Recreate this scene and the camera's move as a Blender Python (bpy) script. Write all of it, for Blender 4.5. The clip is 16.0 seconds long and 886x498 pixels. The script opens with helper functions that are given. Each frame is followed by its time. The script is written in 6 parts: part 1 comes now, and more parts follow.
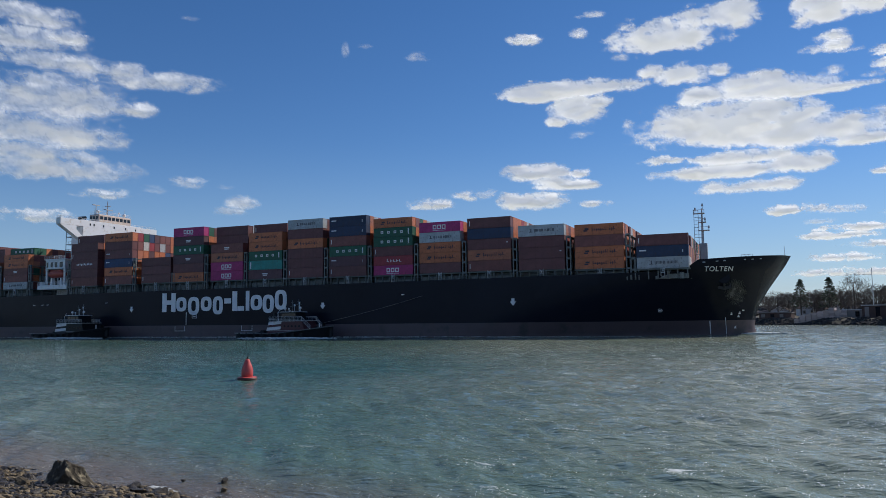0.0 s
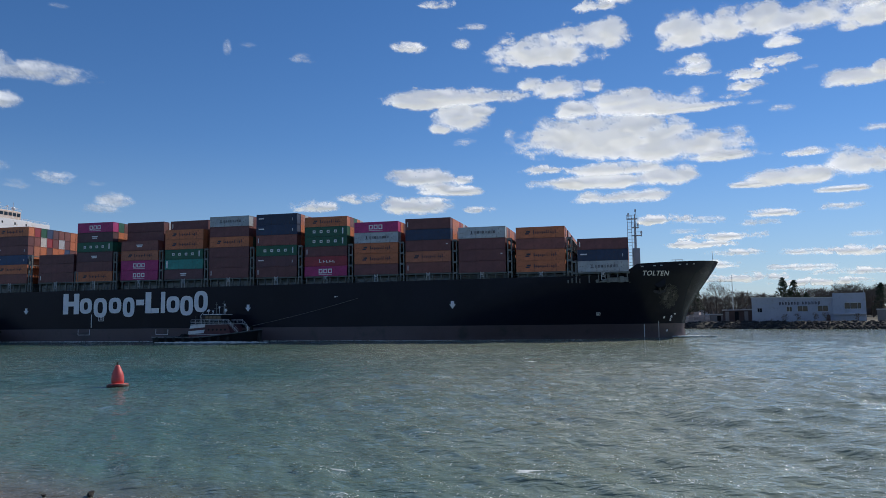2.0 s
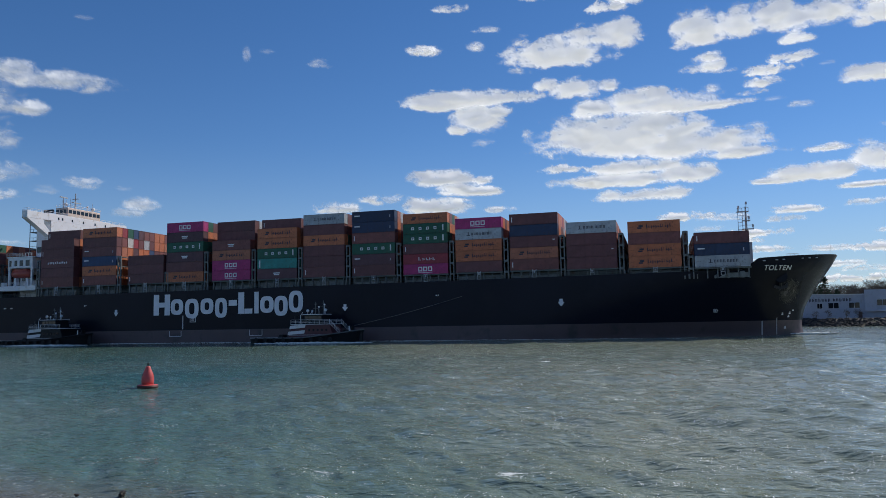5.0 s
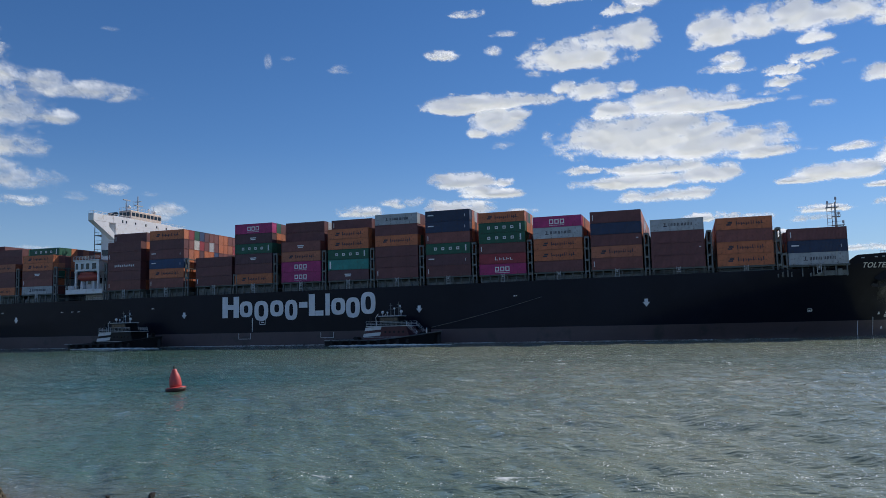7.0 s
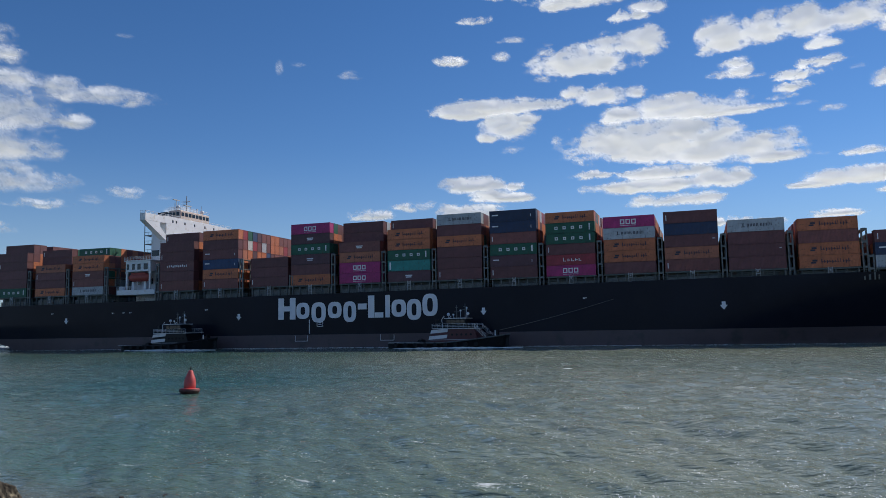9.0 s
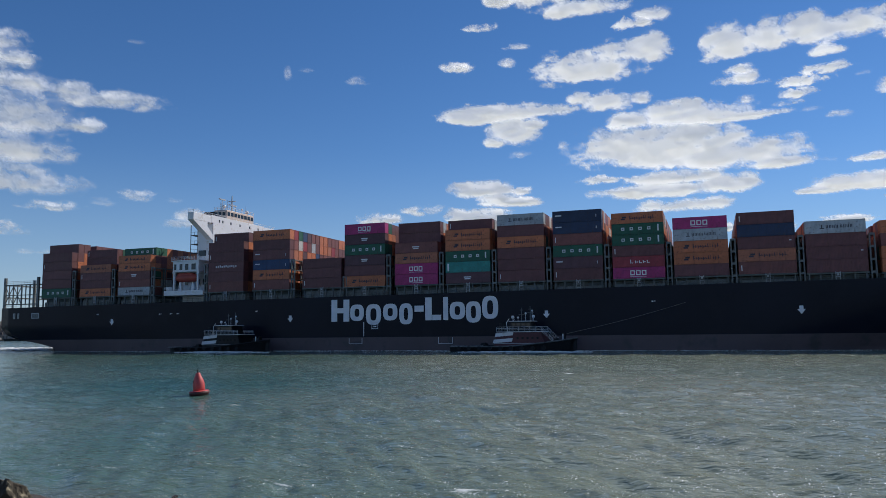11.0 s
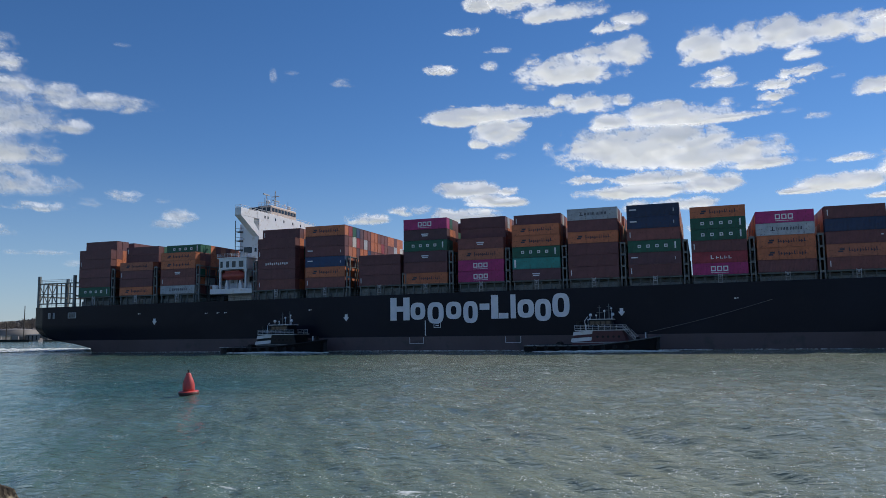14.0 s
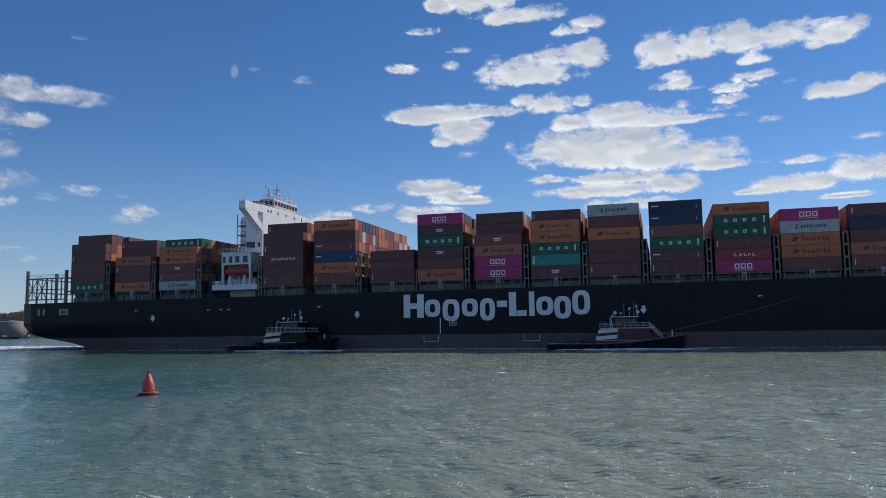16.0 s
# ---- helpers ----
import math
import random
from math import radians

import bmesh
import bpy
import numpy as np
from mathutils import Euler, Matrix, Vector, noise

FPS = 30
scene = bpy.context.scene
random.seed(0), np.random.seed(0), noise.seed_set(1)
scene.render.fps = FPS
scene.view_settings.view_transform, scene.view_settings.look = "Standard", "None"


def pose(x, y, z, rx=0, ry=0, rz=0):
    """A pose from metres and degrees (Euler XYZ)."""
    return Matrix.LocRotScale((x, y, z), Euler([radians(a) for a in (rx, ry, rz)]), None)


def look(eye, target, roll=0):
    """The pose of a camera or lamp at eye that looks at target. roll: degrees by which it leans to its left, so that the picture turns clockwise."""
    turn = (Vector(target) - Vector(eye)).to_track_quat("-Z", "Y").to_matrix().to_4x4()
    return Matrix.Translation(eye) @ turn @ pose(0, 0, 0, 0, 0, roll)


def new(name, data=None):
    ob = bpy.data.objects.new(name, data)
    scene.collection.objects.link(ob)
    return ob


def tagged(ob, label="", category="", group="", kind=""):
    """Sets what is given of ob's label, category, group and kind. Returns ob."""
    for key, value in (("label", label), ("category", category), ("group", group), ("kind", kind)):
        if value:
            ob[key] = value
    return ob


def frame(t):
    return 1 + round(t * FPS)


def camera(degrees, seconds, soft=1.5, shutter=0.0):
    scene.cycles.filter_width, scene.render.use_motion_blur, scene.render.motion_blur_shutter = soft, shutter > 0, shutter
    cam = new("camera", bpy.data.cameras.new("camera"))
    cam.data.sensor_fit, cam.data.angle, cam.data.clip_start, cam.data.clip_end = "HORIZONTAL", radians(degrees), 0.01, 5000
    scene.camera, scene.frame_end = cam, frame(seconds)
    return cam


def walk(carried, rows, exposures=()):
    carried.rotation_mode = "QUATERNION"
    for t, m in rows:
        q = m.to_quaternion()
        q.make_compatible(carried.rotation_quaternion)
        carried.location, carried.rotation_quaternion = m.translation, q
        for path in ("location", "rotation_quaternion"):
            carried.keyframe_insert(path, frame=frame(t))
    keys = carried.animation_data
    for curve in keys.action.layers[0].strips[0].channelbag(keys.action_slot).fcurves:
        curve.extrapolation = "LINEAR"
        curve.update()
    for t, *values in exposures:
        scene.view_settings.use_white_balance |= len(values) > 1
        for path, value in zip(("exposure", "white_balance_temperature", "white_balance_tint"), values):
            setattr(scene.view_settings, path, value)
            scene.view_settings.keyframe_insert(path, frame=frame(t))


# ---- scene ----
cam = camera(61.2, 16.0, 0.6)

EYE = 5.27
VIEW = [
    (0.0, 24.36, 5.21, -0.69),
    (0.5, 21.90, 5.28, -0.29),
    (1.0, 19.68, 5.34, -0.36),
    (1.5, 16.34, 5.38, -0.61),
    (2.0, 15.65, 5.39, -0.62),
    (2.5, 15.26, 5.39, -0.84),
    (3.0, 15.06, 5.37, -1.10),
    (3.5, 15.58, 5.28, -1.24),
    (4.0, 16.22, 5.26, -1.19),
    (6.5, 19.05, 5.65, -1.17),
    (7.0, 19.36, 5.63, -1.28),
    (7.5, 19.76, 5.62, -1.14),
    (8.0, 19.99, 5.63, -1.15),
    (8.5, 20.13, 5.67, -1.17),
    (9.0, 20.33, 5.92, -1.01),
    (11.5, 21.12, 6.30, -0.61),
    (12.0, 21.08, 6.45, -0.55),
    (12.5, 20.87, 6.54, -0.56),
    (13.0, 20.64, 6.44, -0.66),
    (13.5, 20.44, 6.30, -0.72),
    (14.0, 20.32, 6.19, -0.81),
    (14.5, 20.17, 6.06, -0.80),
    (15.0, 20.04, 5.91, -0.92),
    (15.5, 19.37, 5.95, -0.91),
    (16.0, 17.66, 5.94, -0.75),
]
RISE = [(0, 0.0), (14.5, 0.0), (15.0, 0.04), (15.5, 0.14), (16.0, 0.28)]      # the viewer lifts the camera a little at the end
walk(cam, [(t, pose(0, 0, EYE + float(np.interp(t, [k[0] for k in RISE], [k[1] for k in RISE])), 90 + p, 0, y) @ pose(0, 0, 0, 0, 0, r)) for t, y, p, r in VIEW])

# ---- sky and sun ----
SUN_RIGHT, SUN_UP = 34.0, 41.0      # degrees to the right of +y, and above the horizon
world = bpy.data.worlds.new("sky")
scene.world = world
world.use_nodes = True
wn = world.node_tree.nodes
sky = wn.new("ShaderNodeTexSky")
sky.sky_type = "NISHITA"
sky.sun_disc = False
sky.sun_elevation, sky.sun_rotation = radians(SUN_UP), radians(SUN_RIGHT)
sky.altitude = 900
sky.air_density, sky.dust_density, sky.ozone_density = 1.0, 0.05, 4.0
wn["Background"].inputs["Strength"].default_value = 0.089
deep = wn.new("ShaderNodeHueSaturation")
deep.inputs["Saturation"].default_value = 1.2
tint = wn.new("ShaderNodeMix")
tint.data_type, tint.blend_type = "RGBA", "MULTIPLY"
tint.inputs["Factor"].default_value, tint.inputs["B"].default_value = 1.0, (0.98, 0.96, 1.06, 1)
world.node_tree.links.new(sky.outputs[0], deep.inputs["Color"])
world.node_tree.links.new(deep.outputs[0], tint.inputs["A"])
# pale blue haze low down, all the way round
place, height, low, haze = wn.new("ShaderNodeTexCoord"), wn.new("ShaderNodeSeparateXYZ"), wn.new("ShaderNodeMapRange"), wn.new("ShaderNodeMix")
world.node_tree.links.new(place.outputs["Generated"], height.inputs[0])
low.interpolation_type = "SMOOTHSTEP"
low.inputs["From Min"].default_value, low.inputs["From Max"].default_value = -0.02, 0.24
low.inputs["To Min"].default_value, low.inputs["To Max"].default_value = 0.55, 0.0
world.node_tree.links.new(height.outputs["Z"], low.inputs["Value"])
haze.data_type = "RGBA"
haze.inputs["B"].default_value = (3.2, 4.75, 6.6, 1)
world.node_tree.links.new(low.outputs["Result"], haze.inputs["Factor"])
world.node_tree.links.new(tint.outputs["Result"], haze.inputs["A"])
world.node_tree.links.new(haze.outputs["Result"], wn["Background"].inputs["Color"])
sun = new("sun", bpy.data.lights.new("sun", "SUN"))
sun.data.energy, sun.data.angle, sun.data.color = 3.6, radians(0.5), (1.0, 0.95, 0.87)
sun_way = Vector((math.sin(radians(SUN_RIGHT)) * math.cos(radians(SUN_UP)), math.cos(radians(SUN_RIGHT)) * math.cos(radians(SUN_UP)), math.sin(radians(SUN_UP))))
sun.matrix_world = look(sun_way * 300, (0, 0, 0))
scene.view_settings.exposure = 0.0


# ---- materials ----
def material(name, colour, rough=0.6, metal=0.0, vary=0.25, scale=1.0, fine=18.0, bump=0.2, spots=None, random_hue=0.0, spec=0.5):
    """Paint, stone or steel: two scales of variation, fine relief, optional stains of another colour."""
    m = bpy.data.materials.new(name)
    m.use_nodes = True
    t, n = m.node_tree, m.node_tree.nodes
    b = n["Principled BSDF"]
    b.inputs["Roughness"].default_value, b.inputs["Metallic"].default_value = rough, metal
    b.inputs["Specular IOR Level"].default_value = spec
    co = n.new("ShaderNodeTexCoord")
    big, small = n.new("ShaderNodeTexNoise"), n.new("ShaderNodeTexNoise")
    big.inputs["Scale"].default_value, small.inputs["Scale"].default_value = scale, scale * fine
    big.inputs["Detail"].default_value, small.inputs["Detail"].default_value = 6, 4
    for k in (big, small):
        t.links.new(co.outputs["Object"], k.inputs["Vector"])
    mix = n.new("ShaderNodeMix")
    mix.data_type = "RGBA"
    mix.inputs["A"].default_value = (*[c * (1 - vary) for c in colour], 1)
    mix.inputs["B"].default_value = (*[min(1, c * (1 + vary)) for c in colour], 1)
    add = n.new("ShaderNodeMath")
    add.operation = "MULTIPLY_ADD"
    t.links.new(small.outputs["Fac"], add.inputs[0])
    add.inputs[1].default_value = 0.4
    sub = n.new("ShaderNodeMath")
    sub.operation = "MULTIPLY_ADD"
    t.links.new(big.outputs["Fac"], sub.inputs[0])
    sub.inputs[1].default_value, sub.inputs[2].default_value = 1.6, -0.5
    t.links.new(sub.outputs[0], add.inputs[2])
    t.links.new(add.outputs[0], mix.inputs["Factor"])
    last = mix.outputs["Result"]
    if spots:
        ramp = n.new("ShaderNodeValToRGB")
        ramp.color_ramp.elements[0].position, ramp.color_ramp.elements[1].position = 0.56, 0.7
        st = n.new("ShaderNodeTexNoise")
        st.inputs["Scale"].default_value, st.inputs["Detail"].default_value = scale * 3.1, 8
        t.links.new(co.outputs["Object"], st.inputs["Vector"])
        t.links.new(st.outputs["Fac"], ramp.inputs["Fac"])
        m2 = n.new("ShaderNodeMix")
        m2.data_type = "RGBA"
        m2.inputs["B"].default_value = (*spots, 1)
        t.links.new(ramp.outputs["Color"], m2.inputs["Factor"])
        t.links.new(last, m2.inputs["A"])
        last = m2.outputs["Result"]
    if random_hue:
        info, hue = n.new("ShaderNodeObjectInfo"), n.new("ShaderNodeHueSaturation")
        mr = n.new("ShaderNodeMapRange")
        mr.inputs["To Min"].default_value, mr.inputs["To Max"].default_value = 1 - random_hue, 1 + random_hue
        t.links.new(info.outputs["Random"], mr.inputs["Value"])
        t.links.new(mr.outputs["Result"], hue.inputs["Value"])
        t.links.new(last, hue.inputs["Color"])
        last = hue.outputs["Color"]
    t.links.new(last, b.inputs["Base Color"])
    if bump:
        bn = n.new("ShaderNodeBump")
        bn.inputs["Strength"].default_value, bn.inputs["Distance"].default_value = bump, 0.05
        t.links.new(small.outputs["Fac"], bn.inputs["Height"])
        t.links.new(bn.outputs["Normal"], b.inputs["Normal"])
    return m


def corrugated(name, colour):
    """Container paint over pressed ribs along local x, with rust and grime."""
    m = material(name, colour, 0.55, 0.0, 0.22, 0.6, 12, 0.0, tuple(c * 0.45 + k for c, k in zip(colour, (0.03, 0.015, 0.008))), 0.12)
    t, n = m.node_tree, m.node_tree.nodes
    co = [k for k in n if k.bl_idname == "ShaderNodeTexCoord"][0]
    ribs = n.new("ShaderNodeTexWave")
    ribs.bands_direction, ribs.wave_profile = "X", "SIN"
    ribs.inputs["Scale"].default_value, ribs.inputs["Distortion"].default_value = 1.15, 0.0
    t.links.new(co.outputs["Object"], ribs.inputs["Vector"])
    bn = n.new("ShaderNodeBump")
    bn.inputs["Strength"].default_value, bn.inputs["Distance"].default_value = 0.8, 0.04
    t.links.new(ribs.outputs["Fac"], bn.inputs["Height"])
    t.links.new(bn.outputs["Normal"], n["Principled BSDF"].inputs["Normal"])
    return m


PAINT = {k: corrugated("container_" + k, c) for k, c in dict(
    brown=(0.150, 0.053, 0.056), rust=(0.205, 0.068, 0.061), orange=(0.52, 0.160, 0.070), tan=(0.43, 0.15, 0.085), navy=(0.018, 0.035, 0.085),
    slate=(0.03, 0.06, 0.08), green=(0.012, 0.10, 0.06), teal=(0.03, 0.24, 0.21), pink=(0.44, 0.032, 0.17), red=(0.30, 0.035, 0.05),
    silver=(0.42, 0.45, 0.48), dark=(0.105, 0.045, 0.056), white=(0.62, 0.60, 0.56), blue=(0.022, 0.055, 0.14)).items()}
hull_black = material("hull_black", (0.0100, 0.0122, 0.0215), 0.25, 0, 0.3, 0.05, 30, 0.03, (0.013, 0.015, 0.024), spec=0.12)
boot_red = material("boot_topping_paint", (0.10, 0.070, 0.074), 0.55, 0, 0.25, 0.08, 30, 0.15, (0.06, 0.05, 0.052))
deck_steel = material("deck_paint", (0.10, 0.12, 0.115), 0.6, 0, 0.3, 0.3, 20, 0.2, (0.10, 0.06, 0.04))
lash_grey = material("lashing_steel", (0.14, 0.155, 0.155), 0.55, 0.1, 0.3, 0.5, 20, 0.2, (0.10, 0.06, 0.04))
white_paint = material("white_paint", (0.74, 0.75, 0.76), 0.45, 0, 0.07, 0.25, 20, 0.05, (0.60, 0.56, 0.50))
mark_white = material("mark_white", (0.78, 0.78, 0.80), 0.5, 0, 0.12, 0.4, 20, 0.05)
mark_dark = material("mark_dark", (0.030, 0.028, 0.05), 0.5, 0, 0.15, 0.6, 20, 0.05)
glass_dark = material("window_glass", (0.012, 0.016, 0.022), 0.08, 0, 0.2, 0.5, 10, 0.0)
black_rubber = material("black_rubber", (0.012, 0.012, 0.013), 0.7, 0, 0.3, 1.0, 20, 0.4)
orange_boat = material("lifeboat_orange", (0.36, 0.06, 0.04), 0.4, 0, 0.12, 1.0, 14, 0.05)
tug_red = material("tug_maroon", (0.085, 0.020, 0.026), 0.5, 0, 0.2, 0.6, 14, 0.1)
tug_black = material("tug_black", (0.006, 0.007, 0.009), 0.5, 0, 0.3, 0.5, 20, 0.1, (0.014, 0.012, 0.011), spec=0.3)
buoy_red = material("buoy_red", (0.62, 0.085, 0.075), 0.45, 0, 0.15, 2.0, 12, 0.08, (0.46, 0.08, 0.07))
rope_pale = material("rope", (0.20, 0.19, 0.17), 0.9, 0, 0.2, 3.0, 10, 0.3)
mast_grey = material("mast_grey", (0.42, 0.44, 0.46), 0.5, 0.1, 0.15, 0.8, 14, 0.1)
pale_buff = material("wheelhouse_paint", (0.62, 0.50, 0.42), 0.5, 0, 0.1, 0.6, 14, 0.05)


# ---- mesh helpers ----
def box(bm, x0, y0, z0, x1, y1, z1, bevel=0.0):
    c = Matrix.Translation(((x0 + x1) / 2, (y0 + y1) / 2, (z0 + z1) / 2)) @ Matrix.Diagonal((abs(x1 - x0), abs(y1 - y0), abs(z1 - z0), 1))
    r = bmesh.ops.create_cube(bm, size=1, matrix=c)
    if bevel:
        bmesh.ops.bevel(bm, geom=list({e for v in r["verts"] for e in v.link_edges}), offset=bevel, segments=1, affect="EDGES")


def tube(bm, a, b, r0, r1=None, seg=8):
    """A round bar from a to b."""
    a, b = Vector(a), Vector(b)
    d = b - a
    m = Matrix.Translation((a + b) / 2) @ d.to_track_quat("Z", "Y").to_matrix().to_4x4()
    bmesh.ops.create_cone(bm, cap_ends=True, segments=seg, radius1=r0, radius2=r0 if r1 is None else r1, depth=d.length, matrix=m)


def prism(bm, outline, y0, y1):
    """An outline in x and z, carried from y0 to y1."""
    a = [bm.verts.new((x, y0, z)) for x, z in outline]
    b = [bm.verts.new((x, y1, z)) for x, z in outline]
    bm.faces.new(a)
    bm.faces.new(b[::-1])
    for i in range(len(a)):
        j = (i + 1) % len(a)
        bm.faces.new((a[i], b[i], b[j], a[j]))


def lathe(bm, profile, seg=24):
    """Radius and height pairs turned about z."""
    rings = []
    for r, z in profile:
        rings.append([bm.verts.new((r * math.cos(2 * math.pi * k / seg), r * math.sin(2 * math.pi * k / seg), z)) for k in range(seg)])
    for p, q in zip(rings, rings[1:]):
        for k in range(seg):
            bm.faces.new((p[k], p[(k + 1) % seg], q[(k + 1) % seg], q[k]))
    bm.faces.new(rings[0][::-1])
    bm.faces.new(rings[-1])


def mesh_of(name, bm, mat, smooth=False):
    bmesh.ops.recalc_face_normals(bm, faces=bm.faces[:])
    me = bpy.data.meshes.new(name)
    bm.to_mesh(me)
    bm.free()
    if mat:
        me.materials.append(mat)
    if smooth:
        for p in me.polygons:
            p.use_smooth = True
    return me


def part(name, bm, mat, parent=None, label="", smooth=False):
    ob = new(name, mesh_of(name, bm, mat, smooth) if isinstance(bm, bmesh.types.BMesh) else bm)
    ob.parent = parent
    return tagged(ob, label)


def grid_mesh(name, pts, mat, smooth=True):
    """A sheet from an array of rows of points."""
    h, w = pts.shape[:2]
    idx = np.arange(h * w).reshape(h, w)
    f = np.stack([idx[:-1, :-1], idx[:-1, 1:], idx[1:, 1:], idx[1:, :-1]], -1).reshape(-1, 4)
    me = bpy.data.meshes.new(name)
    me.from_pydata(pts.reshape(-1, 3).tolist(), [], f.tolist())
    me.materials.append(mat)
    me.polygons.foreach_set("use_smooth", [smooth] * len(me.polygons))
    return me


def fbm(p, seed=0.0, octaves=4):
    return noise.fractal(Vector((p[0] + seed, p[1] - seed, p[2] if len(p) > 2 else seed)), 0.6, 2.1, octaves)


# ---- clouds ----
CLOUDS = [
    [(53.7, 20.1, 3.0, 0.67), (54.6, 18.6, 3.9, 0.65), (51.8, 17.4, 4.5, 0.62), (45.9, 16.8, 4.9, 0.60), (48.6, 17.2, 2.9, 0.54)],
    [(52.1, 14.9, 4.8, 1.30), (53.5, 15.4, 2.7, 0.67), (47.6, 14.8, 2.0, 0.51)],
    [(51.3, 12.7, 3.8, 0.90), (54.4, 12.9, 2.9, 0.98)],
    [(52.6, 10.3, 5.4, 0.88), (54.0, 11.3, 3.9, 0.66)],
    [(48.7, 8.8, 1.9, 0.32)],
    [(53.2, 7.1, 2.5, 0.43)],
    [(43.2, 9.9, 1.2, 0.39)],
    [(45.6, 9.3, 0.8, 0.30)],
    [(39.4, 8.5, 1.2, 0.48), (40.4, 7.9, 1.3, 0.28)],
    [(40.6, 9.7, 0.7, 0.16)],
    [(26.3, 19.5, 0.9, 0.30)],
    [(31.8, 19.9, 0.3, 0.47)],
    [(17.5, 20.5, 1.0, 0.34)],
    [(13.5, 20.7, 0.6, 0.33)],
    [(12.8, 22.0, 1.1, 0.21)],
    [(14.3, 16.8, 5.1, 0.55), (17.1, 16.5, 2.3, 0.51)],
    [(13.9, 15.2, 2.0, 1.01), (12.6, 15.8, 1.2, 0.50), (15.4, 14.5, 0.9, 0.42)],
    [(13.8, 13.4, 0.6, 0.21)],
    [(6.7, 19.8, 4.0, 0.94), (2.6, 20.7, 1.9, 0.91), (4.8, 20.7, 2.5, 0.67)],
    [(10.1, 20.9, 0.9, 0.39)],
    [(10.5, 18.8, 0.6, 0.22)],
    [(8.4, 17.6, 1.0, 0.51), (5.8, 17.1, 2.3, 0.63), (3.6, 17.2, 0.9, 0.42)],
    [(-0.3, 15.5, 4.0, 0.73), (4.8, 15.5, 1.7, 0.59), (-3.1, 15.1, 3.5, 0.31), (1.4, 16.0, 2.5, 0.57)],
    [(2.9, 13.2, 6.0, 1.33), (5.4, 13.8, 3.4, 1.10), (-2.0, 12.3, 4.8, 0.95), (-5.5, 11.5, 2.1, 0.42), (1.5, 14.0, 3.7, 0.90)],
    [(2.2, 11.0, 3.3, 0.49), (2.7, 10.1, 5.0, 0.50), (-1.4, 10.2, 2.0, 0.64), (5.7, 10.2, 2.1, 0.34)],
    [(1.6, 8.9, 3.2, 0.45)],
    [(7.6, 11.2, 1.4, 0.34)],
    [(9.4, 11.2, 0.3, 0.17)],
    [(17.3, 10.7, 3.0, 0.56), (14.9, 9.8, 2.2, 0.35), (15.8, 10.1, 1.7, 0.39)],
    [(13.9, 10.6, 1.0, 0.35)],
    [(17.6, 8.6, 2.7, 0.56)],
    [(21.9, 9.2, 1.7, 0.34)],
    [(25.2, 8.6, 1.7, 0.42)],
    [(12.8, 8.3, 1.2, 0.26)],
]
